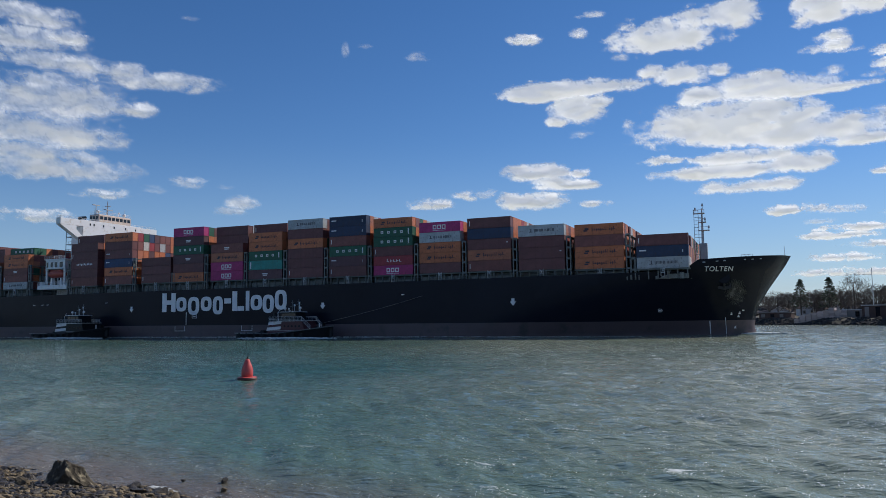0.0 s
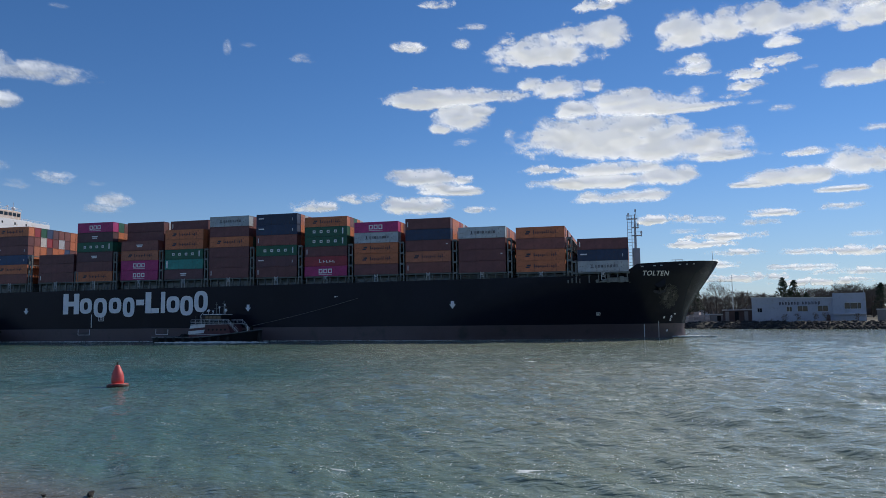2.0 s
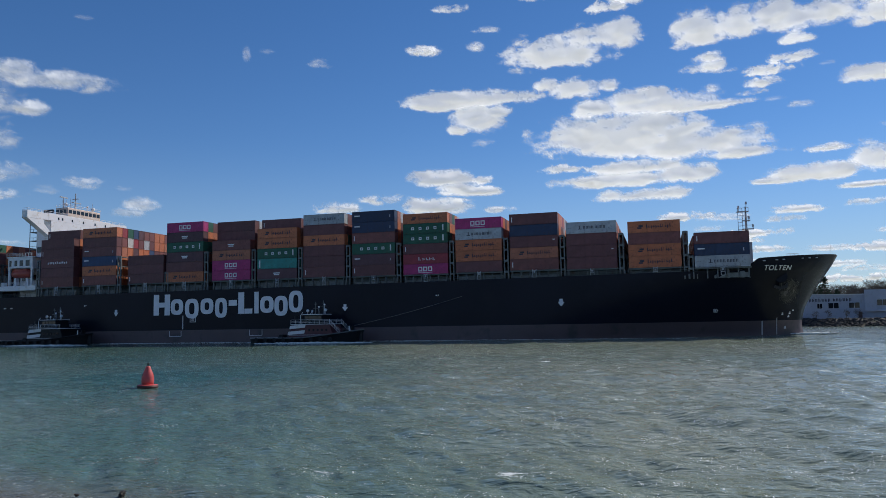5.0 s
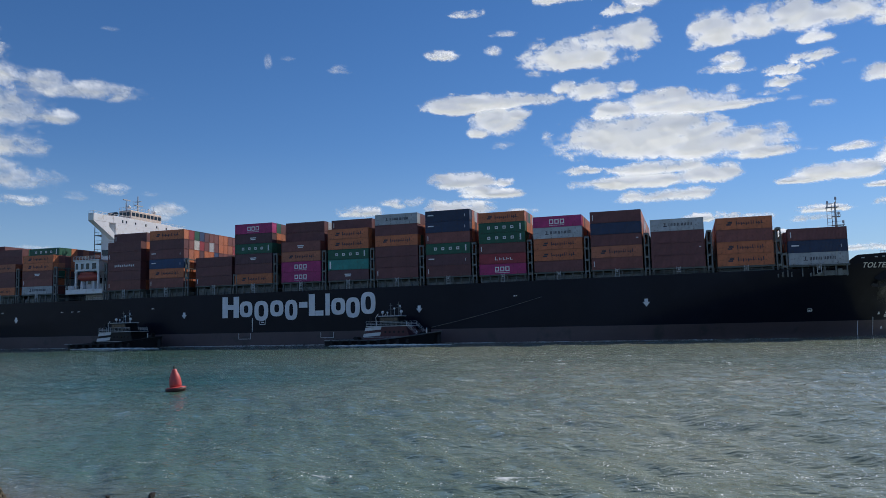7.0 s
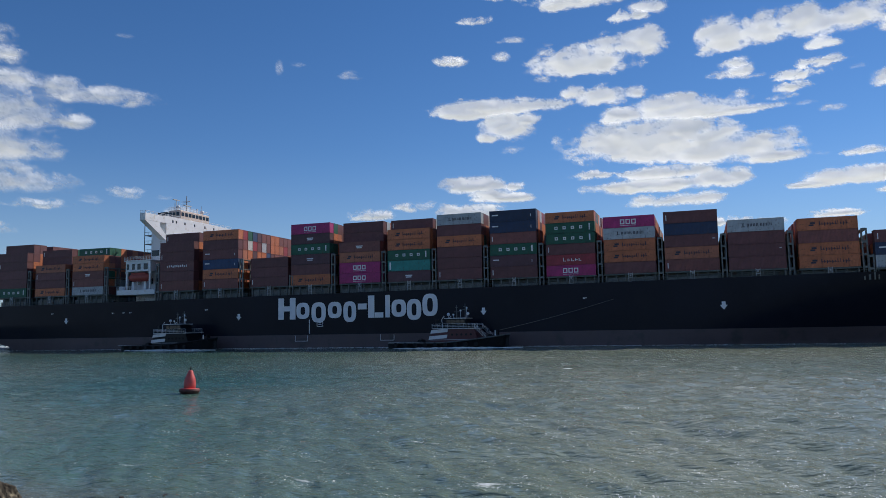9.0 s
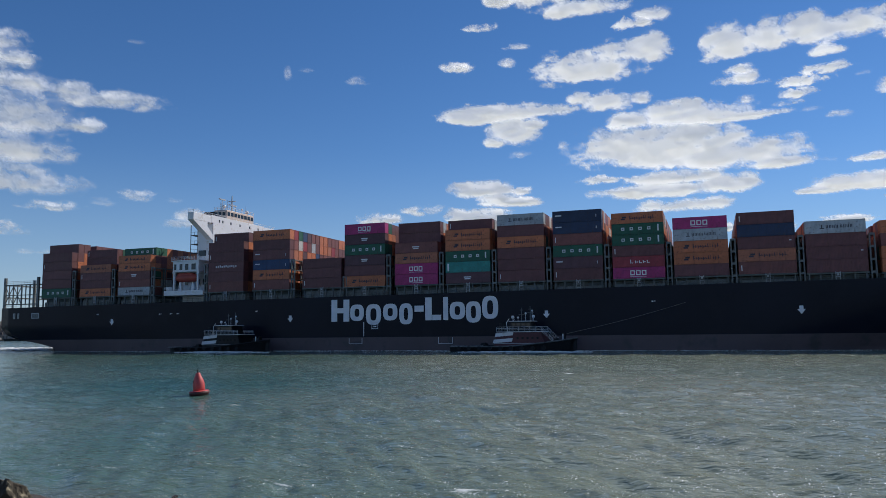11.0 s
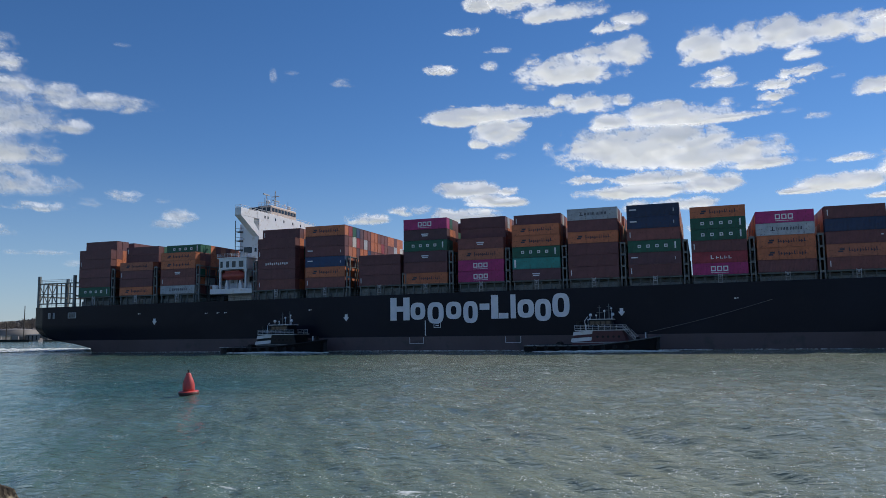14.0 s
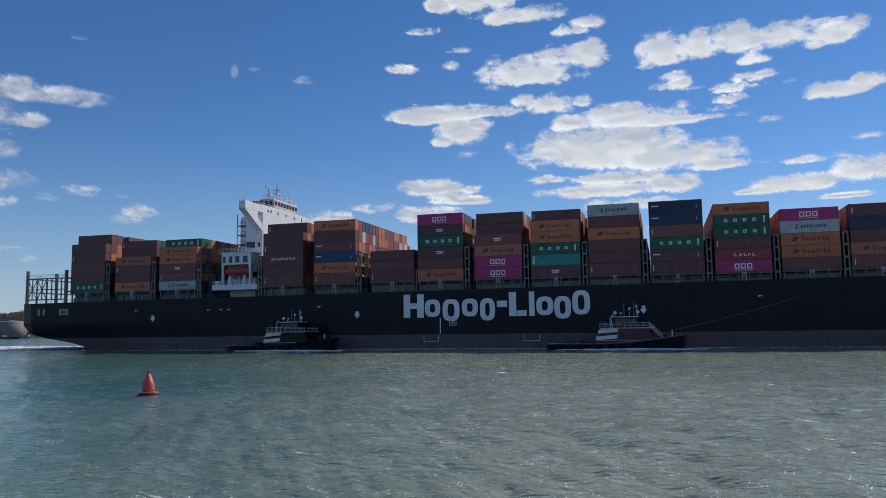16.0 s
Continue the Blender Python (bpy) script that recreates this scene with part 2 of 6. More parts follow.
MORE_CLOUDS = [
    [(-3.3, 20.4, 1.8, 1.11), (-7.3, 20.4, 3.4, 0.91), (-11.4, 20.0, 3.9, 0.78), (-15.6, 19.6, 2.3, 0.73), (-10.2, 18.8, 1.2, 0.36)],
    [(17.9, 20.6, 1.1, 0.31)],
    [(13.6, 20.8, 0.7, 0.27)],
    [(12.1, 22.0, 0.6, 0.23)],
    [(15.3, 23.6, 1.4, 0.27)],
    [(10.5, 18.8, 0.7, 0.23)],
    [(10.0, 14.0, 0.5, 0.31)],
    [(13.5, 13.6, 0.8, 0.19)],
    [(-4.0, 18.4, 1.0, 0.35)],
    [(-3.0, 17.7, 1.0, 0.27)],
    [(-4.9, 17.4, 0.9, 0.19)],
    [(-4.1, 16.2, 0.6, 0.27)],
    [(-8.1, 15.0, 0.7, 0.16)],
    [(-9.7, 14.4, 0.9, 0.19)],
    [(-9.6, 17.6, 1.6, 0.35)],
    [(-8.0, 17.0, 1.7, 0.39)],
    [(-7.3, 16.2, 1.3, 0.35)],
    [(-6.7, 15.6, 1.0, 0.23)],
    [(-11.0, 11.2, 1.5, 0.27)],
    [(-13.2, 11.3, 0.8, 0.23)],
    [(-15.3, 12.4, 1.0, 0.23)],
    [(-8.2, 11.4, 0.6, 0.16)],
    [(-6.7, 13.4, 0.7, 0.16)],
    [(-11.8, 16.9, 0.6, 0.16)],
    [(1.1, 16.8, 0.7, 0.23)],
    [(-15.4, 20.4, 1.3, 0.31)],
    [(-4.1, 17.9, 1.0, 0.47)],
    [(-4.1, 16.2, 0.6, 0.27)],
    [(-14.4, 15.7, 2.0, 0.54), (-16.2, 16.1, 1.3, 0.52)],
    [(-15.2, 12.4, 0.9, 0.20)],
    [(-9.9, 14.3, 0.5, 0.18)],
    [(2.8, 22.9, 1.5, 0.42)],
    [(17.8, 20.5, 1.2, 0.30)],
    [(13.6, 20.8, 0.6, 0.30)],
    [(-9.8, 9.6, 3.0, 0.50), (-7.2, 9.3, 1.5, 0.22)],
    [(-14.6, 10.1, 2.0, 0.86), (-12.9, 8.5, 1.5, 0.20)],
    [(-11.0, 11.2, 1.1, 0.28)],
    [(-12.8, 7.3, 1.3, 0.24)],
    [(-0.9, 7.1, 1.9, 0.36)],
    [(-4.1, 6.9, 1.4, 0.27)],
    [(-8.5, 7.2, 2.0, 0.25)],
    [(-7.7, 6.6, 1.5, 0.22)],
    [(-5.1, 5.7, 2.7, 0.27), (-3.7, 5.2, 2.3, 0.27)],
    [(-2.7, 6.2, 1.1, 0.16)],
    [(-13.9, 5.4, 0.9, 0.17)],
    [(-13.6, 4.3, 2.3, 0.30)],
    [(-10.2, 3.3, 2.1, 0.21)],
    [(-5.6, 4.5, 1.9, 0.23)],
    [(-12.9, 2.9, 2.3, 0.23)],
    [(-10.2, 4.4, 1.6, 0.21)],
    [(-3.9, 3.7, 2.3, 0.27)],
    [(-5.4, 2.7, 4.1, 0.30)],
    [(-11.4, 2.3, 3.1, 0.24)],
    [(10.1, 25.9, 3.8, 0.85), (6.6, 24.5, 3.4, 0.59)],
    [(1.4, 23.3, 1.5, 0.48)],
    [(13.5, 25.7, 1.3, 0.60)],
    [(48.9, 5.6, 2.0, 0.17)],
    [(46.5, 4.9, 0.8, 0.21)],
    [(51.0, 6.9, 0.8, 0.22)],
    [(51.6, 19.1, 1.6, 0.52)],
    [(30.4, 20.3, 0.6, 0.17)],
    [(43.4, 21.4, 0.6, 0.15)],
]


def cloud_material():
    """Vapour with an added glow for scattered sunlight: thin at the rim, dense within."""
    m = bpy.data.materials.new("cloud_vapour")
    m.use_nodes = True
    t, n = m.node_tree, m.node_tree.nodes
    n.remove(n["Principled BSDF"])
    at = n.new("ShaderNodeAttribute")
    at.attribute_name = "depth"
    ramp = n.new("ShaderNodeMapRange")
    ramp.interpolation_type = "SMOOTHSTEP"
    ramp.inputs["From Max"].default_value = 1.0
    glow, dif, mix = n.new("ShaderNodeEmission"), n.new("ShaderNodeBsdfDiffuse"), n.new("ShaderNodeMixShader")
    through_light, lit = n.new("ShaderNodeBsdfTranslucent"), n.new("ShaderNodeMixShader")
    glow.inputs["Color"].default_value, glow.inputs["Strength"].default_value = (0.99, 0.985, 1.0, 1), 0.29
    dif.inputs["Color"].default_value = through_light.inputs["Color"].default_value = (0.80, 0.80, 0.80, 1)
    pass_on = n.new("ShaderNodeMapRange")
    pass_on.inputs["From Min"].default_value, pass_on.inputs["From Max"].default_value = 0.15, 1.5
    pass_on.inputs["To Min"].default_value, pass_on.inputs["To Max"].default_value = 0.42, 0.16
    t.links.new(at.outputs["Fac"], pass_on.inputs["Value"])
    t.links.new(pass_on.outputs["Result"], lit.inputs["Fac"])
    both, clear = n.new("ShaderNodeAddShader"), n.new("ShaderNodeBsdfTransparent")
    t.links.new(dif.outputs[0], lit.inputs[1])
    t.links.new(through_light.outputs[0], lit.inputs[2])
    t.links.new(glow.outputs[0], both.inputs[0])
    t.links.new(lit.outputs[0], both.inputs[1])
    t.links.new(at.outputs["Fac"], ramp.inputs["Value"])
    t.links.new(ramp.outputs["Result"], mix.inputs["Fac"])
    t.links.new(clear.outputs[0], mix.inputs[1])
    t.links.new(both.outputs[0], mix.inputs[2])
    t.links.new(mix.outputs[0], n["Material Output"].inputs["Surface"])
    return m


vapour = cloud_material()
FAR = 4000.0


def cloud(blobs, seed):
    """A bank of vapour built as a bulged sheet: lumps set by ellipses in degrees (left, up, half width, half height), edges broken by noise."""
    small = max(b[3] for b in blobs) < 0.45
    step = 0.07 if small else 0.10
    area = sum(b[2] * b[3] for b in blobs)
    thick = min(1.0, 0.16 + 1.25 * area)          # small scraps are thin and let the blue through
    if blobs[0][0] > 34 and blobs[0][1] < 40:
        thick *= 0.55          # thinned so the blue dims it, in place of the bank's shade
    elif small and blobs[0][0] > 20:
        thick *= 0.6
    if max(b[3] for b in blobs) > 3:
        step = 0.4
    lo_a, hi_a = min(b[0] - b[2] * 1.35 for b in blobs), max(b[0] + b[2] * 1.35 for b in blobs)
    lo_e, hi_e = min(b[1] - b[3] * 1.5 for b in blobs), max(b[1] + b[3] * 1.7 for b in blobs)
    lo_e = max(lo_e, 0.6)
    na, ne = int((hi_a - lo_a) / step) + 2, int((hi_e - lo_e) / step) + 2
    depth, bulge = np.zeros((ne, na)), np.zeros((ne, na))
    for j in range(ne):
        for i in range(na):
            a, e = lo_a + i * step, lo_e + j * step
            d = -1.0
            for ca, ce, w, h in blobs:
                v = (e - ce) / (h * (1.4 if e > ce else 0.95))
                d = max(d, 1.3 - abs((a - ca) / (w * 1.1)) ** 2.6 - v * v)
            d0 = d
            if d > -0.9:
                size = 0.5 if not small else 0.9
                wa, we = a + 0.35 * fbm((a, e), seed + 40, 3), e + 0.2 * fbm((a, e), seed + 80, 3)
                d += (1.0 if small else 0.72) * fbm((wa * size, we * size * 2.0), seed, 7) - (0.2 if small else 0.06)
            depth[j, i] = max(0.0, d)
            bulge[j, i] = max(0.0, d0 + 0.4 * fbm((a * 0.5, e * 0.9), seed, 2)) if d > 0 else 0.0
    verts, faces, index, vals = [], [], {}, []

    def vert(i, j):
        if (i, j) not in index:
            a, e = radians(lo_a + i * step), radians(lo_e + j * step)
            r = FAR - 70 * min(1.4, bulge[j, i])
            index[i, j] = len(verts)
            verts.append((-math.sin(a) * math.cos(e) * r, math.cos(a) * math.cos(e) * r, math.sin(e) * r + EYE))
            vals.append(depth[j, i] * thick)
        return index[i, j]

    for j in range(ne - 1):
        for i in range(na - 1):
            if depth[j:j + 2, i:i + 2].max() > 0:
                faces.append((vert(i, j), vert(i, j + 1), vert(i + 1, j + 1), vert(i + 1, j)))
    me = bpy.data.meshes.new("cloud")
    me.from_pydata(verts, [], faces)
    me.materials.append(vapour)
    me.polygons.foreach_set("use_smooth", [True] * len(me.polygons))
    me.attributes.new("depth", "FLOAT", "POINT").data.foreach_set("value", vals)
    ob = tagged(new("cloud", me), "small white fair-weather cloud with ragged edges" if small else "white flat-bottomed cumulus cloud with ragged edges", "cloud", "clouds in the blue sky")
    ob["up"] = sum(b[1] for b in blobs) / len(blobs)
    return ob


clouds = [cloud(b, 7.3 * k) for k, b in enumerate(CLOUDS + MORE_CLOUDS)]
# unseen clouds behind and beside the viewer, added for neutral light on the ship
for k in range(16):
    left = 72 + 13.5 * k
    up = 14 + 11 * (k % 4)
    clouds.append(cloud([(left, up, 8.5, 3.6), (left + 5, up - 2, 6, 2.6)], 3.1 * k))


# ---- water ----
def water_material():
    m = bpy.data.materials.new("river_water")
    m.use_nodes = True
    t, n = m.node_tree, m.node_tree.nodes
    b = n["Principled BSDF"]
    b.inputs["Roughness"].default_value, b.inputs["IOR"].default_value = 0.12, 1.33
    co = n.new("ShaderNodeTexCoord")
    patch = n.new("ShaderNodeTexNoise")
    patch.inputs["Scale"].default_value, patch.inputs["Detail"].default_value = 0.022, 5
    t.links.new(co.outputs["Object"], patch.inputs["Vector"])
    mix = n.new("ShaderNodeMix")
    mix.data_type = "RGBA"
    mix.inputs["A"].default_value, mix.inputs["B"].default_value = (0.040, 0.125, 0.102, 1), (0.34, 0.34, 0.245, 1)
    # calmer lee of the beach; rightward the base colour pales for the sun's sheen
    sep, lean, rightward, sheen_mix = n.new("ShaderNodeSeparateXYZ"), n.new("ShaderNodeMath"), n.new("ShaderNodeMapRange"), n.new("ShaderNodeMath")
    t.links.new(co.outputs["Object"], sep.inputs[0])
    lean.operation, lean.inputs[1].default_value = "MULTIPLY_ADD", 0.42
    t.links.new(sep.outputs["Y"], lean.inputs[0])
    t.links.new(sep.outputs["X"], lean.inputs[2])
    rightward.interpolation_type = "SMOOTHSTEP"
    rightward.inputs["From Min"].default_value, rightward.inputs["From Max"].default_value = -14.0, 16.0
    t.links.new(lean.outputs[0], rightward.inputs["Value"])
    sheen_mix.operation, sheen_mix.inputs[1].default_value = "MULTIPLY_ADD", 0.46
    t.links.new(rightward.outputs["Result"], sheen_mix.inputs[0])
    drop = n.new("ShaderNodeMath")
    drop.operation, drop.inputs[1].default_value = "SUBTRACT", 0.34
    t.links.new(patch.outputs["Fac"], drop.inputs[0])
    t.links.new(drop.outputs[0], sheen_mix.inputs[2])
    t.links.new(sheen_mix.outputs[0], mix.inputs["Factor"])
    # foam on the crests
    mp = n.new("ShaderNodeMapping")
    mp.inputs["Scale"].default_value = (0.35, 1.1, 1)
    mp.inputs["Rotation"].default_value = (0, 0, radians(20))
    t.links.new(co.outputs["Object"], mp.inputs["Vector"])
    foam, fine = n.new("ShaderNodeTexNoise"), n.new("ShaderNodeTexNoise")
    foam.inputs["Scale"].default_value, foam.inputs["Detail"].default_value, foam.inputs["Roughness"].default_value = 0.8, 10, 0.68
    t.links.new(mp.outputs[0], foam.inputs["Vector"])
    ramp = n.new("ShaderNodeValToRGB")
    ramp.color_ramp.elements[0].position, ramp.color_ramp.elements[1].position = 0.655, 0.69
    t.links.new(foam.outputs["Fac"], ramp.inputs["Fac"])
    # silt stirred up in the shallows off the beach
    xyz, slant, near = n.new("ShaderNodeSeparateXYZ"), n.new("ShaderNodeMath"), n.new("ShaderNodeMapRange")
    t.links.new(co.outputs["Object"], xyz.inputs[0])
    slant.operation, slant.inputs[1].default_value = "MULTIPLY_ADD", 0.2
    t.links.new(xyz.outputs["X"], slant.inputs[0])
    t.links.new(xyz.outputs["Y"], slant.inputs[2])
    near.inputs["From Min"].default_value, near.inputs["From Max"].default_value = 15.6, 20.5
    near.inputs["To Min"].default_value, near.inputs["To Max"].default_value = 0.85, 0.0
    t.links.new(slant.outputs[0], near.inputs["Value"])
    silt = n.new("ShaderNodeMix")
    silt.data_type = "RGBA"
    silt.inputs["B"].default_value = (0.165, 0.125, 0.098, 1)
    t.links.new(near.outputs["Result"], silt.inputs["Factor"])
    t.links.new(mix.outputs["Result"], silt.inputs["A"])
    # tiny white sun glints painted into the base colour
    glint, fr, most = n.new("ShaderNodeTexNoise"), n.new("ShaderNodeMapRange"), n.new("ShaderNodeMath")
    glint.inputs["Scale"].default_value, glint.inputs["Detail"].default_value, glint.inputs["Roughness"].default_value = 9.0, 4, 0.62
    mp3, heap = n.new("ShaderNodeMapping"), n.new("ShaderNodeMath")
    mp3.inputs["Scale"].default_value = (1.5, 0.55, 1)
    t.links.new(co.outputs["Object"], mp3.inputs["Vector"])
    t.links.new(mp3.outputs[0], glint.inputs["Vector"])
    heap.operation, heap.inputs[1].default_value = "MULTIPLY_ADD", 0.45
    t.links.new(foam.outputs["Fac"], heap.inputs[0])
    t.links.new(glint.outputs["Fac"], heap.inputs[2])
    fr.inputs["From Min"].default_value, fr.inputs["From Max"].default_value = 0.88, 0.895
    t.links.new(heap.outputs[0], fr.inputs["Value"])
    most.operation = "MAXIMUM"
    t.links.new(fr.outputs["Result"], most.inputs[0])
    t.links.new(ramp.outputs["Color"], most.inputs[1])
    # painted glints and whitecaps thin out to the left
    white_mask, right_gain = n.new("ShaderNodeMath"), n.new("ShaderNodeMapRange")
    white_mask.operation = "MULTIPLY"
    right_gain.inputs["To Min"].default_value = 0.32
    t.links.new(rightward.outputs["Result"], right_gain.inputs["Value"])
    t.links.new(most.outputs[0], white_mask.inputs[0])
    t.links.new(right_gain.outputs["Result"], white_mask.inputs[1])
    m2 = n.new("ShaderNodeMix")
    m2.data_type = "RGBA"
    m2.inputs["B"].default_value = (0.84, 0.86, 0.85, 1)
    t.links.new(white_mask.outputs[0], m2.inputs["Factor"])
    t.links.new(silt.outputs["Result"], m2.inputs["A"])
    t.links.new(m2.outputs["Result"], b.inputs["Base Color"])
    rr = n.new("ShaderNodeMapRange")
    rr.inputs["To Min"].default_value, rr.inputs["To Max"].default_value = 0.06, 0.8
    t.links.new(white_mask.outputs[0], rr.inputs["Value"])
    t.links.new(rr.outputs["Result"], b.inputs["Roughness"])
    # relief: sharp-crested wind chop, and fine ripples over it
    mp2 = n.new("ShaderNodeMapping")
    mp2.inputs["Scale"].default_value = (0.6, 1.25, 1)
    mp2.inputs["Rotation"].default_value = (0, 0, radians(-24))
    t.links.new(co.outputs["Object"], mp2.inputs["Vector"])
    wide = n.new("ShaderNodeTexNoise")
    wide.noise_type = "RIDGED_MULTIFRACTAL"
    for k, scale, detail in ((wide, 0.85, 3), (fine, 3.4, 4)):
        k.inputs["Scale"].default_value, k.inputs["Detail"].default_value = scale, detail
        t.links.new(mp2.outputs[0], k.inputs["Vector"])
    wide.inputs["Distortion"].default_value = 0.6
    b1, b2 = n.new("ShaderNodeBump"), n.new("ShaderNodeBump")
    b1.inputs["Strength"].default_value, b2.inputs["Strength"].default_value = 1.0, 1.0
    for k, low, high in ((b1, 0.12, 0.16), (b2, 0.15, 0.18)):
        chop = n.new("ShaderNodeMapRange")
        chop.inputs["To Min"].default_value, chop.inputs["To Max"].default_value = low, high
        t.links.new(rightward.outputs["Result"], chop.inputs["Value"])
        t.links.new(chop.outputs["Result"], k.inputs["Distance"])
    t.links.new(fine.outputs["Fac"], b1.inputs["Height"])
    t.links.new(wide.outputs["Fac"], b2.inputs["Height"])
    t.links.new(b2.outputs["Normal"], b1.inputs["Normal"])
    t.links.new(b1.outputs["Normal"], b.inputs["Normal"])
    return m


def make_water():
    rng = np.random.default_rng(4)
    radii = [6.0]
    while radii[-1] < 4900:
        radii.append(radii[-1] * 1.007 + (0.0 if radii[-1] < 500 else radii[-1] * 0.05))
    r = np.array(radii)[:, None]
    a = np.radians(np.linspace(-75, 75, 520))[None, :]
    x, y = -np.sin(a) * r, np.cos(a) * r
    z = np.zeros_like(x)
    for k in range(46):
        length = 0.9 * 1.075 ** k
        turn = radians(232) + rng.normal(0, 0.5)
        amp = 0.0115 * length ** 0.75 * min(1.0, (4.5 / length) ** 0.55) * rng.uniform(0.5, 1.3)
        fade = np.clip(length / (r * 0.012) - 0.6, 0, 1)
        ph = 2 * np.pi / length * (x * np.cos(turn) + y * np.sin(turn)) + rng.uniform(0, 6.28)
        z += fade * amp * (np.sin(ph) + 0.22 * np.cos(2 * ph))
    lee = np.clip((x + 0.42 * y + 14) / 30, 0, 1)
    z *= 0.9 * np.clip(70 / r, 0.3, 1) * (0.62 + 0.38 * lee * lee * (3 - 2 * lee))
    ob = new("water", grid_mesh("water", np.stack([x, y, z], -1), water_material()))
    return tagged(ob, "choppy grey-green river water with small whitecaps", "water", kind="structure")


water = make_water()


# ---- the ship: local x forward along the starboard side, y inboard, z up from the waterline ----
SHIP_Y, SHIP_TURN = 183.6, math.degrees(math.atan(0.0244))
SHIP_WAY = [(0, -136.41), (2, -121.85), (4, -107.56), (7, -86.22), (9, -71.99), (12, -51.13), (14, -37.26), (16, -23.53)]
HALF = 22.8


def ship_pose(s):
    return pose(s, SHIP_Y, 0, 0, 0, SHIP_TURN)


def sheer(x):
    """Height of the hull's upper edge."""
    base = 14.2 + 1.5 * (x + 168) / 284
    if x > 114.5:
        step = min(1.0, (x - 114.5) / 3.8)
        base = 15.7 + step * 2.7 + max(0.0, (x - 118.3) / 20.7) * 1.3
    return base


def stem(z):
    """Forward end of the hull at a height."""
    pts = [(-3, 131.5), (0, 130.3), (2.8, 129.9), (6.8, 130.9), (11, 133.4), (17.4, 137.9), (19.7, 139.2)]
    return float(np.interp(z, [p[0] for p in pts], [p[1] for p in pts]))


def counter(z):
    """After end of the hull at a height."""
    return float(np.interp(z, [-3, 0, 1.7, 2.2, 3.2, 5.0, 7.5, 20], [-146, -146.6, -147.2, -150, -158.5, -166, -168.6, -168.8]))


def breadth(x, z):
    u = min(1.0, max(0.0, z / 17))
    b = HALF
    start, end = 52 + 46 * u, stem(z)
    if x > start:
        t = min(1.0, (x - start) / (end - start))
        b *= max(0.0, 1 - t ** (2.0 + 0.7 * u)) ** (0.8 - 0.18 * u)
    if x < -95:
        low = max(0.0, 1 - z / 7.5)
        b *= 1 - 0.08 * low * min(1.0, (-95 - x) / 52) ** 1.6
        if x < -150:
            b *= 1 - 0.025 * ((-150 - x) / 19) ** 2
    return b


def hull_sheet(z_low, z_high, levels):
    """Both sides between two heights; z_high None: up to the sheer."""
    mid = list(np.linspace(-120, 96, 60))
    aft = list(np.linspace(0, 1, 14))[:-1]
    fore = sorted(list(np.linspace(0, 1, 34))[1:] + [0.42, 0.43, 0.52, 0.53])
    rings = []
    for lv in np.linspace(0, 1, levels):
        ring = []
        for kind, v in [("a", v) for v in aft] + [("m", v) for v in mid] + [("f", v) for v in fore]:
            x = v
            for _ in range(6):
                z = z_low + lv * ((sheer(x) if z_high is None else z_high) - z_low)
                if kind == "a":
                    x = counter(z) + v * (-120 - counter(z))
                elif kind == "f":
                    x = 96 + v * (stem(z) - 96)
            ring.append((x, breadth(x, z), z))
        rings.append(ring)
    bm = bmesh.new()
    for side in (-1, 1):
        grid = [[bm.verts.new((x, HALF + side * b, z)) for x, b, z in ring] for ring in rings]
        for g, h in zip(grid, grid[1:]):
            for i in range(len(g) - 1):
                bm.faces.new((g[i], g[i + 1], h[i + 1], h[i]))
    bm.verts.ensure_lookup_table()
    n = len(rings[0])
    for j in range(levels - 1):
        k, off = j * n, levels * n
        bm.faces.new((bm.verts[k], bm.verts[k + n], bm.verts[k + n + off], bm.verts[k + off]))
    bmesh.ops.remove_doubles(bm, verts=bm.verts[:], dist=0.01)
    return bm


ship = tagged(new("container_ship"), "large black container ship stacked with mixed containers under way", "container ship")
hull = part("hull", hull_sheet(3.7, None, 14), hull_black, ship, "glossy black steel hull side", True)
part("boot_topping", hull_sheet(-2.5, 3.7, 6), boot_red, ship, "dull purple-brown boot topping", True)

bm = bmesh.new()
xs = list(np.linspace(-168, 118, 50)) + [138]
near = [bm.verts.new((x, HALF - breadth(x, 13.8) + 0.1, 13.9 if x < 114 else 17.6)) for x in xs]
off = [bm.verts.new((x, HALF + breadth(x, 13.8) - 0.1, 13.9 if x < 114 else 17.6)) for x in xs]
for i in range(len(xs) - 1):
    bm.faces.new((near[i], near[i + 1], off[i + 1], off[i]))
part("deck", bm, deck_steel, ship, "grey-green steel main deck")

vent_grey = material("vent_grey", (0.20, 0.22, 0.215), 0.6, 0, 0.3, 0.8, 14, 0.1, (0.12, 0.08, 0.06))
